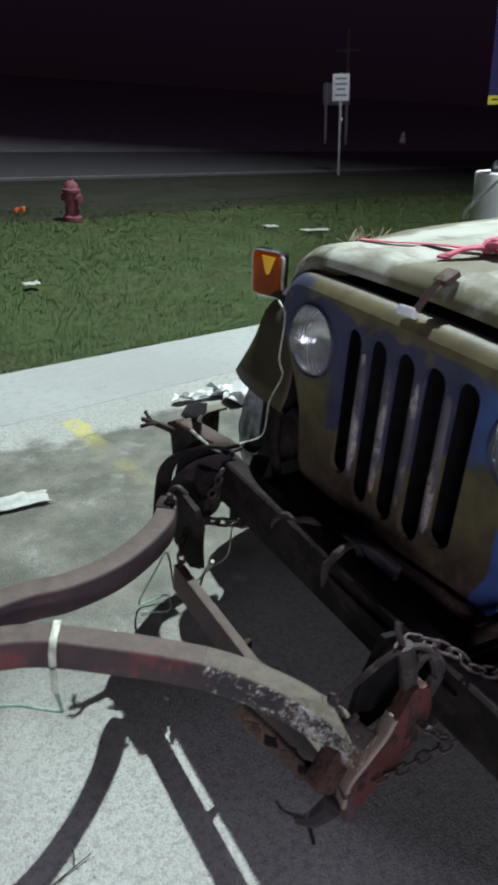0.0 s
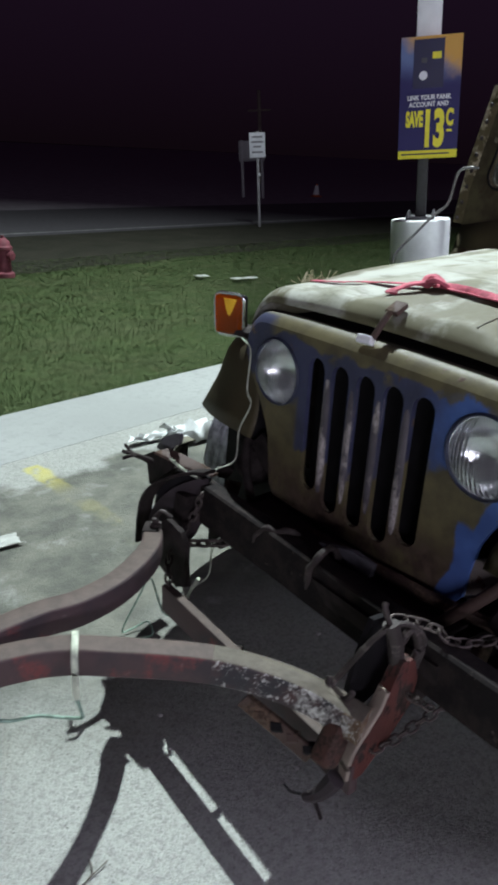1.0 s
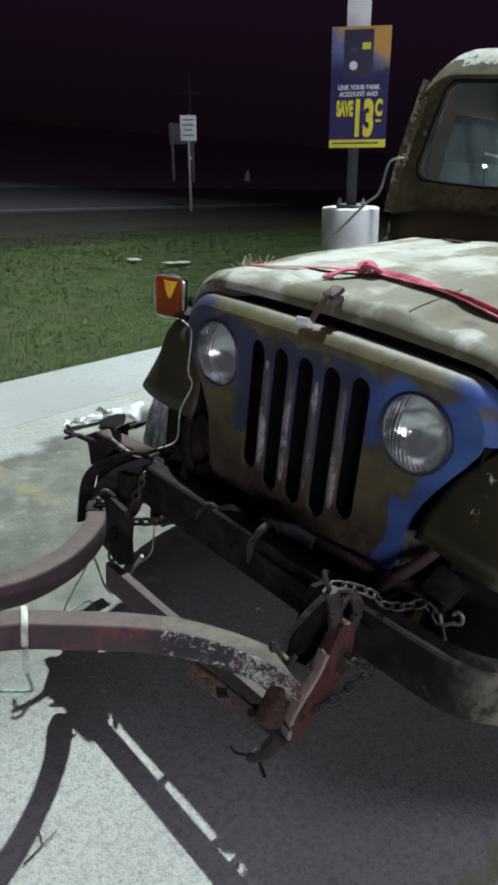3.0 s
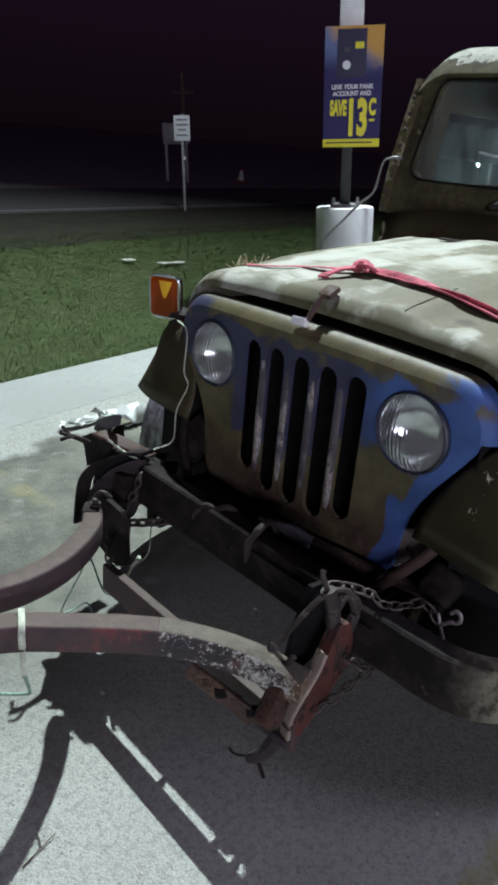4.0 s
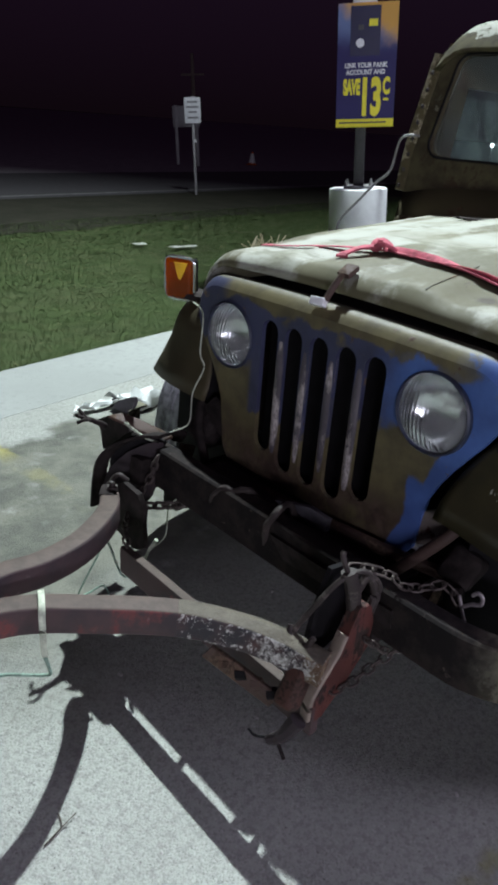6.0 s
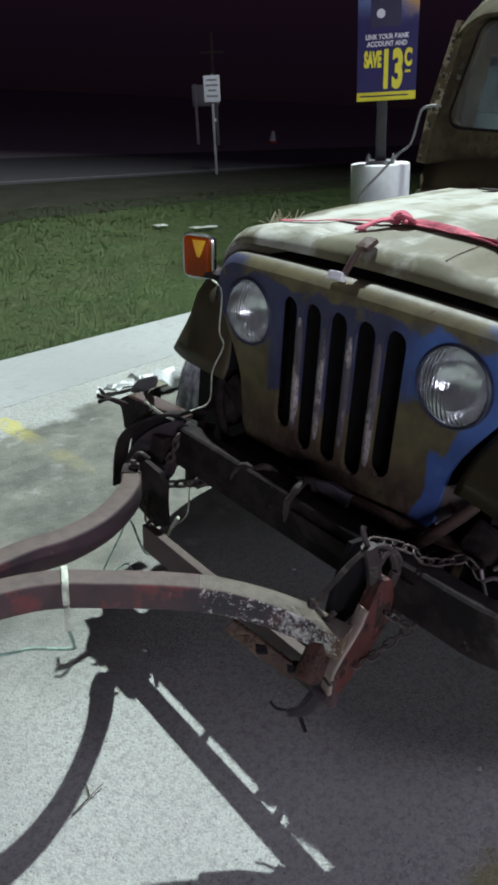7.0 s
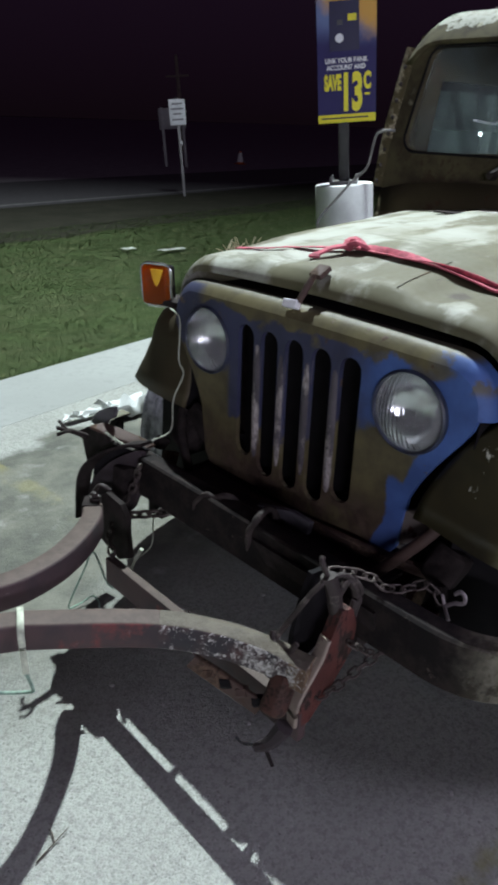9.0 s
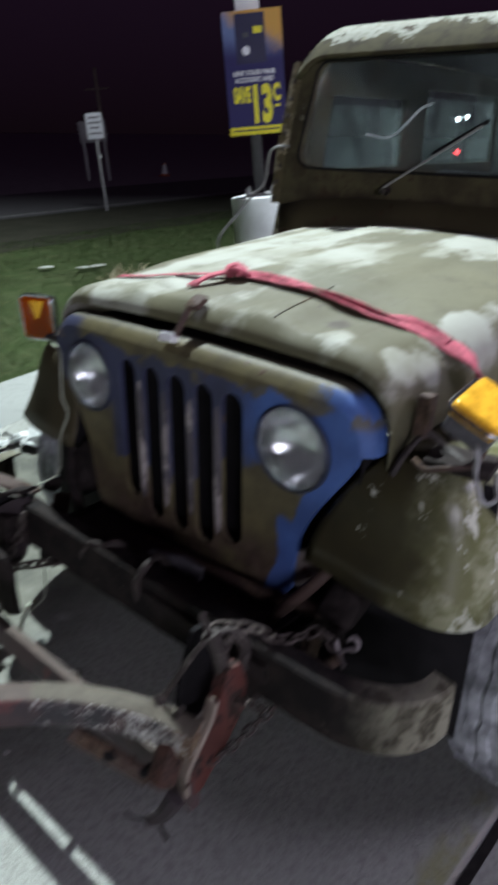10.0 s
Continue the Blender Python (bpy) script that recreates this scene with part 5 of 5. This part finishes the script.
    part("lug", box((0.835, 1.52, 0.505), (0.07, 0.05, 0.08), (0, 8, 6), 0.01), DARK, b)


near_bracket()
far_bracket()


# ---------------------------------------------------------------- chains, strap, cords
def chain(line, label, size=0.03, wire=0.0042):
    pts = smooth_line(line, 24)
    c = thing("chain", tuple(pts[0]), label, "chain")
    acc, k, last = 0.0, 0, pts[0]
    me = None
    for a, b in zip(pts, pts[1:]):
        acc += (b - a).length
        if acc < size * 0.78 * k:
            continue
        d = (b - a).normalized()
        q = d.to_track_quat("X", "Z").to_matrix().to_4x4()
        m = Matrix.Translation(b - pts[0]) @ q @ pose(0, 0, 0, 20 + 90 * (k % 2), 0, 0)
        if me is None:
            bm = sweep([Vector((u, v, 0)) for u, v in rounded(size, size * 0.62, size * 0.30, 3)], circle(wire, 5), up=(0, 0, 1), closed=True)
            me = bpy.data.meshes.new("link")
            bm.to_mesh(me)
            bm.free()
            me.materials.append(CHAIN)
            me.shade_smooth()
        ob = new("link", me)
        ob.parent, ob.matrix_local = c, m
        BASE[ob] = pts[0]
        k += 1
    return c


chain([(0.792, 0.717, 0.640), (0.81, 0.702, 0.640), (0.85, 0.676, 0.621), (0.885, 0.656, 0.589), (0.93, 0.632, 0.582), (0.955, 0.614, 0.588), (0.965, 0.594, 0.575), (0.972, 0.577, 0.552)], "rusty safety chain draped from the hitch pin", 0.032, 0.0025)
chain([(0.735, 0.680, 0.384), (0.78, 0.672, 0.388), (0.82, 0.664, 0.405), (0.86, 0.655, 0.421), (0.915, 0.650, 0.428)], "rusty chain slung below the bumper", 0.028, 0.0027)
chain([(0.80, 0.668, 0.487), (0.83, 0.656, 0.462), (0.86, 0.650, 0.436)], "short rusty chain end beside the bracket", 0.026, 0.0026)
chain([(0.835, 1.457, 0.562), (0.822, 1.468, 0.505), (0.790, 1.475, 0.455), (0.722, 1.435, 0.415), (0.702, 1.400, 0.361), (0.70, 1.380, 0.318)], "rusty chain hanging from the bracket", 0.028, 0.0036)
chain([(0.80, 1.49, 0.41), (0.86, 1.44, 0.415), (0.92, 1.38, 0.43)], "short rusty chain beside the bumper", 0.036, 0.005)

hook = thing("chain_hook", (0.975, 0.573, 0.549), "pale worn steel grab hook on the chain", "hook")
part("cross_bar", tube([(0.975, 0.583, 0.572), (0.973, 0.573, 0.549), (0.975, 0.560, 0.520)], 0.0036, 8), HOOK_STEEL, hook)
part("hook_body", tube(smooth_line([(0.974, 0.573, 0.549), (0.975, 0.554, 0.567), (0.976, 0.543, 0.571), (0.976, 0.534, 0.580), (0.976, 0.536, 0.594), (0.976, 0.547, 0.598), (0.975, 0.556, 0.588)], 6), 0.0042, 8), HOOK_STEEL, hook)

# the strap over the hood
run = [on_hood(1.262, 0.44, 0.005), on_hood(1.267, 0.368, 0.006), on_hood(1.284, 0.20, 0.006), on_hood(1.308, 0.045, 0.008), on_hood(1.32, -0.055, 0.006), on_hood(1.314, -0.19, 0.006), on_hood(1.317, -0.34, 0.006), on_hood(1.322, -0.428, 0.006), on_hood(1.333, -0.503, 0.006), Vector((1.345, C - 0.558, 1.052)), Vector((1.36, C - 0.578, 0.995)), Vector((1.37, C - 0.580, 0.935))]
strap_at = tuple(run[3])
strap = thing("ratchet_strap", strap_at, "twisted faded red webbing strap tied across the hood", "strap")
part("webbing", wobble(sweep(smooth_line(run, 10), rounded(0.044, 0.005, 0.002, 2), scale=lambda t: 0.55 + 0.45 * min(1, max(0, (t - 0.25) / 0.3)), twist=lambda t: 0.35 * math.sin(11 * t) * min(1, max(0, (t - 0.3) / 0.15))), 0.002, 24), STRAP, strap)
k0 = run[3]
part("webbing_fold", wobble(sweep(smooth_line([p + Vector((0.006, 0, 0.005)) for p in run[3:9]], 8), rounded(0.024, 0.004, 0.0015, 2), twist=lambda t: 0.9 * math.sin(9 * t)), 0.003, 24), STRAP, strap, "folded second layer of webbing")
part("knot", wobble(sweep([k0 + Vector((0.018 * math.cos(t) * (1 + 0.3 * math.cos(2 * t)), 0.028 * math.sin(t), 0.010 + 0.009 * math.sin(2 * t))) for t in (k * math.pi / 9 for k in range(18))], rounded(0.024, 0.012, 0.004, 2), closed=True), 0.006, 40), STRAP, strap, "lumpy knot in the strap")
part("loose_end", sweep(smooth_line([k0 + Vector((0.0, 0.0, 0.01)), k0 + Vector((-0.05, 0.03, 0.004)), k0 + Vector((-0.085, 0.055, -0.014)), k0 + Vector((-0.10, 0.05, -0.018))], 5), rounded(0.03, 0.006, 0.002, 2)), STRAP, strap)

cord = thing("rope", (1.02, 1.60, 0.86), "thin pale green rope tied from fender to tow bar", "rope")
part("strand", tube(smooth_line([(1.10, 1.66, 0.925), (1.05, 1.55, 0.92), (1.03, 1.53, 0.815), (1.03, 1.51, 0.775), (1.02, 1.545, 0.69), (0.99, 1.52, 0.61), (0.93, 1.53, 0.59), (0.879, 1.508, 0.578), (0.88, 1.445, 0.50), (0.88, 1.405, 0.463), (0.87, 1.445, 0.40), (0.86, 1.445, 0.31), (0.82, 1.46, 0.27), (0.74, 1.40, 0.285), (0.715, 1.385, 0.26)], 8), 0.0022, 6), CORD, cord)
part("strand", tube(smooth_line([(0.879, 1.508, 0.578), (0.84, 1.53, 0.60), (0.80, 1.565, 0.64)], 6), 0.0035, 6), CORD, cord)
part("snap", wobble(tube(smooth_line([(0.76, 1.346, 0.386), (0.76, 1.367, 0.355), (0.76, 1.383, 0.331), (0.76, 1.396, 0.302), (0.755, 1.400, 0.270), (0.75, 1.425, 0.245)], 5), 0.0056, 7, scale=lambda t: 1 - 0.45 * t), 0.002, 60), CORD, cord, "pale frayed rope end")
part("loop", tube(smooth_line([(0.715, 1.385, 0.26), (0.70, 1.43, 0.255), (0.74, 1.57, 0.27), (0.72, 1.60, 0.20), (0.70, 1.68, 0.03), (0.74, 1.69, 0.012), (0.79, 1.68, 0.025), (0.775, 1.63, 0.01), (0.70, 1.66, 0.008)], 8), 0.0029, 6), GREEN_CORD, cord, "slack green loop")
tape = thing("rope", (0.300, 1.082, 0.558), "pale flat rope end hanging over the tow bar arm", "rope")
part("strand", sweep(smooth_line([(0.313, 1.098, 0.566), (0.304, 1.078, 0.5665), (0.292, 1.053, 0.565), (0.2855, 1.041, 0.545), (0.285, 1.040, 0.50), (0.287, 1.043, 0.455)], 6), rounded(0.013, 0.004, 0.0015, 2)), CORD, tape)
part("tail", tube(smooth_line([(0.287, 1.043, 0.455), (0.294, 1.038, 0.418), (0.293, 1.047, 0.403), (0.265, 1.067, 0.403), (0.225, 1.092, 0.408), (0.175, 1.122, 0.398), (0.115, 1.142, 0.428)], 6), 0.0035, 6), GREEN_CORD, tape, "frayed green tail")

# ---------------------------------------------------------------- pole, poster, signs
PX, PY = 5.66, 4.88
LEAN = Vector((-0.062, 0.070, 1.0))     # poles stand a little out of true to the pad


def up_pole(z, x=0.0, y=0.0):
    """A point of the pole's axis at the height z."""
    return Vector((PX + x + LEAN.x * (z - 0.9), PY + y + LEAN.y * (z - 0.9), z))


PT = Matrix.Translation((PX, PY, 0.9)) @ Vector((0, 0, 1)).rotation_difference(LEAN).to_matrix().to_4x4()
pole = thing("light_pole", (PX, PY, -0.03), "grey parking light pole on a white concrete base", "light pole")
part("concrete_base", lathe([(0.0005, -0.93), (0.292, -0.93), (0.290, -0.04), (0.285, -0.02), (0.275, -0.015), (0.0005, -0.015)], PT, 36), WHITE, pole, "white painted concrete footing")


def posted(bm):
    bm.transform(PT)
    return bm


part("shaft", posted(box((0, 0, 3.95), (0.100, 0.100, 7.9), (0, 0, 38), 0.012)), POLE_PAINT, pole, "square grey steel shaft")
part("flange", posted(box((0, 0, 0.0), (0.28, 0.28, 0.025), (0, 0, 38), 0.004)), GALV, pole)
for k in range(4):
    a = radians(38 + 45 + 90 * k)
    part("anchor_bolt", lathe([(0.0005, 0.055), (0.010, 0.055), (0.010, 0.03), (0.018, 0.03), (0.018, 0.0)], PT @ pose(0.17 * math.cos(a), 0.17 * math.sin(a), 0.012), 8), GALV, pole)
part("arm", tube([up_pole(8.75), (KEY[0] + 0.25, KEY[1] + 0.20, 11.02)], 0.02, 10), POLE_PAINT, pole)
part("luminaire", box((KEY[0], KEY[1], KEY[2] + 0.12), (0.55, 0.55, 0.16), (0, 0, 30), 0.02), POLE_PAINT, pole, "box luminaire")
part("wrap", posted(box((-0.01, -0.01, 2.03), (0.22, 0.13, 0.95), (0, 0, -51), 0.02)), WHITE, pole, "white sleeve on the pole")

foot_at = up_pole(1.445, -0.083, -0.113)
poster = thing("poster_sign", tuple(foot_at), "tall navy, orange and yellow price poster on a pole", "sign")
# its own frame: u across, v up, leaning with the pole
FACE = Vector((0, 0, 1)).rotation_difference(LEAN).to_matrix().to_4x4() @ pose(0, 0, 0, 0, 0, -51)


def flat(name, u, v, w, h, material, depth, parent, label=""):
    if name == "emblem" and w == h:
        bm = lathe([(0.0005, 0.002), (w / 2, 0.002), (w / 2, -0.002), (0.0005, -0.002)], pose(0, 0, 0, 90, 0, 0), 24)
    else:
        bm = box((0, 0, 0), (w, 0.004, h), bevel=0)
    bm.transform(Matrix.Translation((u, -depth, v)))
    bm.transform(FACE)
    me = bpy.data.meshes.new(name)
    bm.to_mesh(me)
    bm.free()
    me.materials.append(material)
    ob = new(name, me)
    ob.parent = parent
    return tagged(ob, label)


flat("printed_sheet", 0, 0.512, 0.54, 1.024, SHEET, 0.0, poster, "navy sheet fading to orange at its head")
flat("yellow_band", 0, 0.036, 0.54, 0.072, YELLOW, 0.004, poster, "bright yellow foot band")
flat("fine_print", -0.02, 0.04, 0.44, 0.012, INK_NAVY, 0.007, poster)
flat("dark_panel", -0.02, 0.80, 0.27, 0.40, INK_NAVY, 0.004, poster, "dark printed phone shape")
flat("emblem", -0.065, 0.705, 0.075, 0.075, INK_WHITE, 0.008, poster, "small pale printed disc")
flat("emblem", 0.05, 0.865, 0.078, 0.055, YELLOW, 0.008, poster, "small yellow printed tag")
flat("emblem", -0.06, 0.83, 0.05, 0.04, INK_DARK, 0.008, poster)


def letters(text, u, v, height, material, parent, width=1.0, bold=0.0):
    cu = bpy.data.curves.new("lettering", "FONT")
    cu.body, cu.size, cu.align_x, cu.extrude, cu.offset = text, height / 0.72, "CENTER", 0.001, bold
    tmp = bpy.data.objects.new("lettering", cu)
    me = bpy.data.meshes.new_from_object(tmp)
    bpy.data.objects.remove(tmp)
    me.name = "lettering"
    me.transform(FACE @ Matrix.Translation((u, -0.009, v)) @ pose(0, 0, 0, 90, 0, 0) @ Matrix.Diagonal((width, 1, 1, 1)))
    me.materials.clear()
    me.materials.append(material)
    ob = new("lettering", me)
    ob.parent = parent
    return ob


letters("LINK YOUR BANK", -0.005, 0.505, 0.040, INK_WHITE, poster, 0.86, 0.002)
letters("ACCOUNT AND", -0.005, 0.448, 0.040, INK_WHITE, poster, 0.86, 0.002)
letters("SAVE", -0.130, 0.285, 0.125, YELLOW, poster, 0.40, 0.010)
letters("13", 0.045, 0.115, 0.305, YELLOW, poster, 0.50, 0.019)
letters("C", 0.19, 0.285, 0.135, YELLOW, poster, 0.50, 0.010)
flat("fine_print", 0.19, 0.235, 0.05, 0.02, YELLOW, 0.007, poster)

# road sign on its post, a wider panel behind it, and a far wire pole
SX, SY = 9.2, 12.07
PL = Vector((-0.068, 0.050, 1.0))


def sign_post(t, x, y, top, w=0.05):
    m = Matrix.Translation((x, y, -0.03)) @ Vector((0, 0, 1)).rotation_difference(PL).to_matrix().to_4x4()
    bm = box((0, 0, top / 2), (w, w * 0.7, top), (0, 0, -38), 0.004)
    bm.transform(m)
    part("post", bm, GALV, t)
    return m


sign = thing("road_sign", (SX, SY, -0.03), "white rectangular road sign with dark lettering", "sign")
m = sign_post(sign, SX, SY, 1.82)
bm = box((0, -0.03, 1.57), (0.315, 0.008, 0.46), (0, 0, 0), 0.003)
bm.transform(m @ pose(0, 0, 0, 0, 0, -38))
panel = part("panel", bm, SIGN_WHITE, sign)
for z, w in ((1.72, 0.20), (1.63, 0.24), (1.54, 0.16), (1.44, 0.22)):
    bm = box((0, -0.037, z), (w, 0.005, 0.032), (0, 0, 0), 0)
    bm.transform(m @ pose(0, 0, 0, 0, 0, -38))
    part("text_bar", bm, INK_GREY, panel, smooth=False)
bm = box((0.03, -0.03, 1.02), (0.05, 0.02, 0.06), (0, 0, 0), 0.004)
bm.transform(m @ pose(0, 0, 0, 0, 0, -38))
part("reflector", bm, PALE, sign, "small pale reflector")
bx, by = 14.52, 19.91
back = thing("sign_board", (bx, by, -0.03), "dull grey board on two posts, seen from behind", "sign")
mb = sign_post(back, bx, by, 1.75, 0.09)
sign_post(back, bx + 0.52, by - 0.39, 1.75, 0.09)
bm = box((0.32, 0.04, 1.42), (0.84, 0.012, 0.62), (0, 0, 0), 0.003)
bm.transform(mb @ pose(0, 0, 0, 0, 0, -38))
part("panel", bm, GALV, back)
ux, uy = 21.95, 28.6
util = thing("utility_pole", (ux, uy, -0.03), "dark weathered wooden utility pole beyond the road", "utility pole")
mu = Matrix.Translation((ux, uy, -0.03)) @ Vector((0, 0, 1)).rotation_difference(PL).to_matrix().to_4x4()
part("shaft", lathe([(0.11, 0.0), (0.075, 4.05), (0.0005, 4.06)], mu, 12), WOOD, util)
bm = box((0, -0.1, 3.2), (1.05, 0.07, 0.08), (0, 0, 0), 0.01)
bm.transform(mu @ pose(0, 0, 0, 0, 0, -38))
part("crossarm", bm, WOOD, util)

# hydrant
hx, hy = 2.54, 8.12
hyd = thing("fire_hydrant", (hx, hy, -0.03), "faded red fire hydrant standing in the grass", "hydrant")
part("barrel", lathe([(0.0005, -0.03), (0.105, -0.03), (0.105, 0.02), (0.075, 0.04), (0.072, 0.27), (0.10, 0.285), (0.10, 0.31), (0.08, 0.325), (0.068, 0.37), (0.034, 0.40), (0.02, 0.405), (0.02, 0.43), (0.0005, 0.43)], pose(hx, hy, 0), 24), HYDRANT, hyd)
for a in (0, 90, 180):
    part("outlet_cap", lathe([(0.04, 0.0), (0.04, 0.09), (0.046, 0.09), (0.046, 0.125), (0.016, 0.13), (0.0005, 0.13)], pose(hx, hy, 0.215) @ pose(0, 0, 0, 90, 0, a + 30), 14), HYDRANT, hyd)

# far marker, litter
mx, my = 18.0, 20.2
cone = thing("traffic_cone", (mx, my, -0.03), "small far traffic cone with a pale band", "traffic cone")
part("cone", lathe([(0.0005, 0.42), (0.04, 0.42), (0.13, 0.02)], pose(mx, my, 0), 14), ORANGE, cone)
part("band", lathe([(0.056, 0.375), (0.127, 0.06)], pose(mx, my, 0), 14), PALE, cone, "white reflective band")
part("base", box((mx, my, 0.0), (0.30, 0.30, 0.03), bevel=0.01), ORANGE, cone)


def scrap(name, x, y, z, w, d, h, material, label, seed, category="litter"):
    """A crumpled sheet."""
    def f(u, v):
        p = Vector((u * 3 + seed, v * 3, seed * 1.7))
        return Vector((x + (u - 0.5) * w + 0.2 * w * noise.noise(p), y + (v - 0.5) * d + 0.2 * d * noise.noise(p + Vector((5, 0, 0))), z + 0.01 + h * abs(noise.noise(p * 1.3 + Vector((0, 9, 0)))) * 1.6))
    ob = single(name, grid(f, 9, 7), material, (x, y, z), label, category)
    m = ob.modifiers.new("sheet", "SOLIDIFY")
    m.thickness = 0.002
    return ob


scrap("paper_scrap", 4.58, 7.20, 0.0, 0.15, 0.10, 0.015, DULL_PAPER, "crumpled white paper scrap on the grass", 1)
scrap("paper_scrap", 5.02, 6.90, 0.0, 0.36, 0.10, 0.008, DULL_PAPER, "flat white paper scrap on the grass", 2)
scrap("paper_scrap", 1.37, 5.43, 0.0, 0.12, 0.09, 0.02, DULL_PAPER, "small white paper scrap on the grass", 3)
scrap("paper_scrap", 0.50, 2.42, 0.0, 0.30, 0.09, 0.013, DULL_PAPER, "torn white paper lying on the concrete", 4)
scrap("plastic_bag", 1.80, 3.00, 0.0, 0.28, 0.20, 0.08, PALE, "crumpled white plastic bag on the concrete", 5)
scrap("paper_scrap", 2.05, 8.48, 0.0, 0.12, 0.05, 0.08, ORANGE, "small orange scrap in the grass", 6)
scrap("paper_scrap", 1.58, 3.03, 0.0, 0.28, 0.05, 0.05, PALE, "thin white plastic strip on the kerb joint", 8)
# lamps added far off to make the bright dots in the cab glass
for x, y, z, r, mat in ((40.0, 23.8, 1.10, 0.10, "lamp"), (40.0, 20.2, 2.25, 0.13, "lamp"), (40.0, 19.7, 2.35, 0.11, "lamp"), (40.0, 20.05, 0.55, 0.16, "red")):
    far_lamp = thing("far_red_lamp" if mat == "red" else "far_white_lamp", (x, y, -0.03), "added far red lamp for the red dot in the cab glass" if mat == "red" else "added far white lamp for a bright dot in the cab glass", "lamp")
    part("mast", tube([(x + 0.05, y, -0.03), (x + 0.05, y, z - 0.05)], 0.04, 8), POLE_PAINT, far_lamp)
    part("globe", lathe([(0.0005, r), (0.7 * r, 0.7 * r), (r, 0), (0.7 * r, -0.7 * r), (0.0005, -r)], pose(x, y, z), 12), RED_GLOW if mat == "red" else WHITE_GLOW, far_lamp)

# dry grass caught on the edge of the hood
tuft_at = (1.32, 1.60, 1.06)
bm = bmesh.new()
tr = np.random.default_rng(11)
for k in range(42):
    a, b, l = tr.random() * 6.283, 0.3 + tr.random() * 1.0, 0.02 + 0.05 * tr.random()
    p = Vector((tuft_at[0] + (tr.random() - 0.5) * 0.11, tuft_at[1] + (tr.random() - 0.5) * 0.03, 1.063 + 0.01 * tr.random()))
    d = Vector((math.cos(a) * math.cos(b), math.sin(a) * math.cos(b), math.sin(b)))
    tube([p, p + d * l * 0.5, p + d * l + Vector((0, 0, -0.006))], 0.0012, 3, bm)
single("dry_grass_tuft", bm, STRAW, tuft_at, "pale dry grass tuft caught on the hood edge", "dry grass")


def stone(x, y, r, seed):
    bm = bmesh.new()
    bmesh.ops.create_icosphere(bm, subdivisions=2, radius=r)
    for v in bm.verts:
        v.co *= 1 + 0.35 * noise.noise(v.co * (1.2 / r) + Vector((seed, 0, 0)))
        v.co.z *= 0.6
    bm.transform(Matrix.Translation((x, y, 0.4 * r)))
    single("stone", bm, PEBBLE, (x, y, 0), "small pale stone lying on the concrete", "stone", "stones on the concrete")


for k, (x, y, r) in enumerate(((0.633, 1.329, 0.008), (0.83, 0.981, 0.006), (1.234, 1.354, 0.008), (1.047, 0.512, 0.007), (0.70, 1.18, 0.005), (0.60, 1.62, 0.007), (0.42, 0.83, 0.004))):
    stone(x, y, r, 3.7 * k)
# thin dark forked shape laid down in place of a shadow
twig = thing("twig", (0.29, 1.02, 0), "thin dark forked mark standing in for a shadow", "twig")
part("main_streak", tube(smooth_line([(0.236, 0.995, 0.004), (0.27, 1.005, 0.005), (0.325, 1.021, 0.007)], 5), 0.0022, 6, scale=lambda t: 1 - 0.4 * t), SHADOW_MARK, twig)
part("side_streak", tube(smooth_line([(0.285, 1.010, 0.005), (0.292, 1.03, 0.006), (0.294, 1.046, 0.004)], 4), 0.0018, 5), SHADOW_MARK, twig)
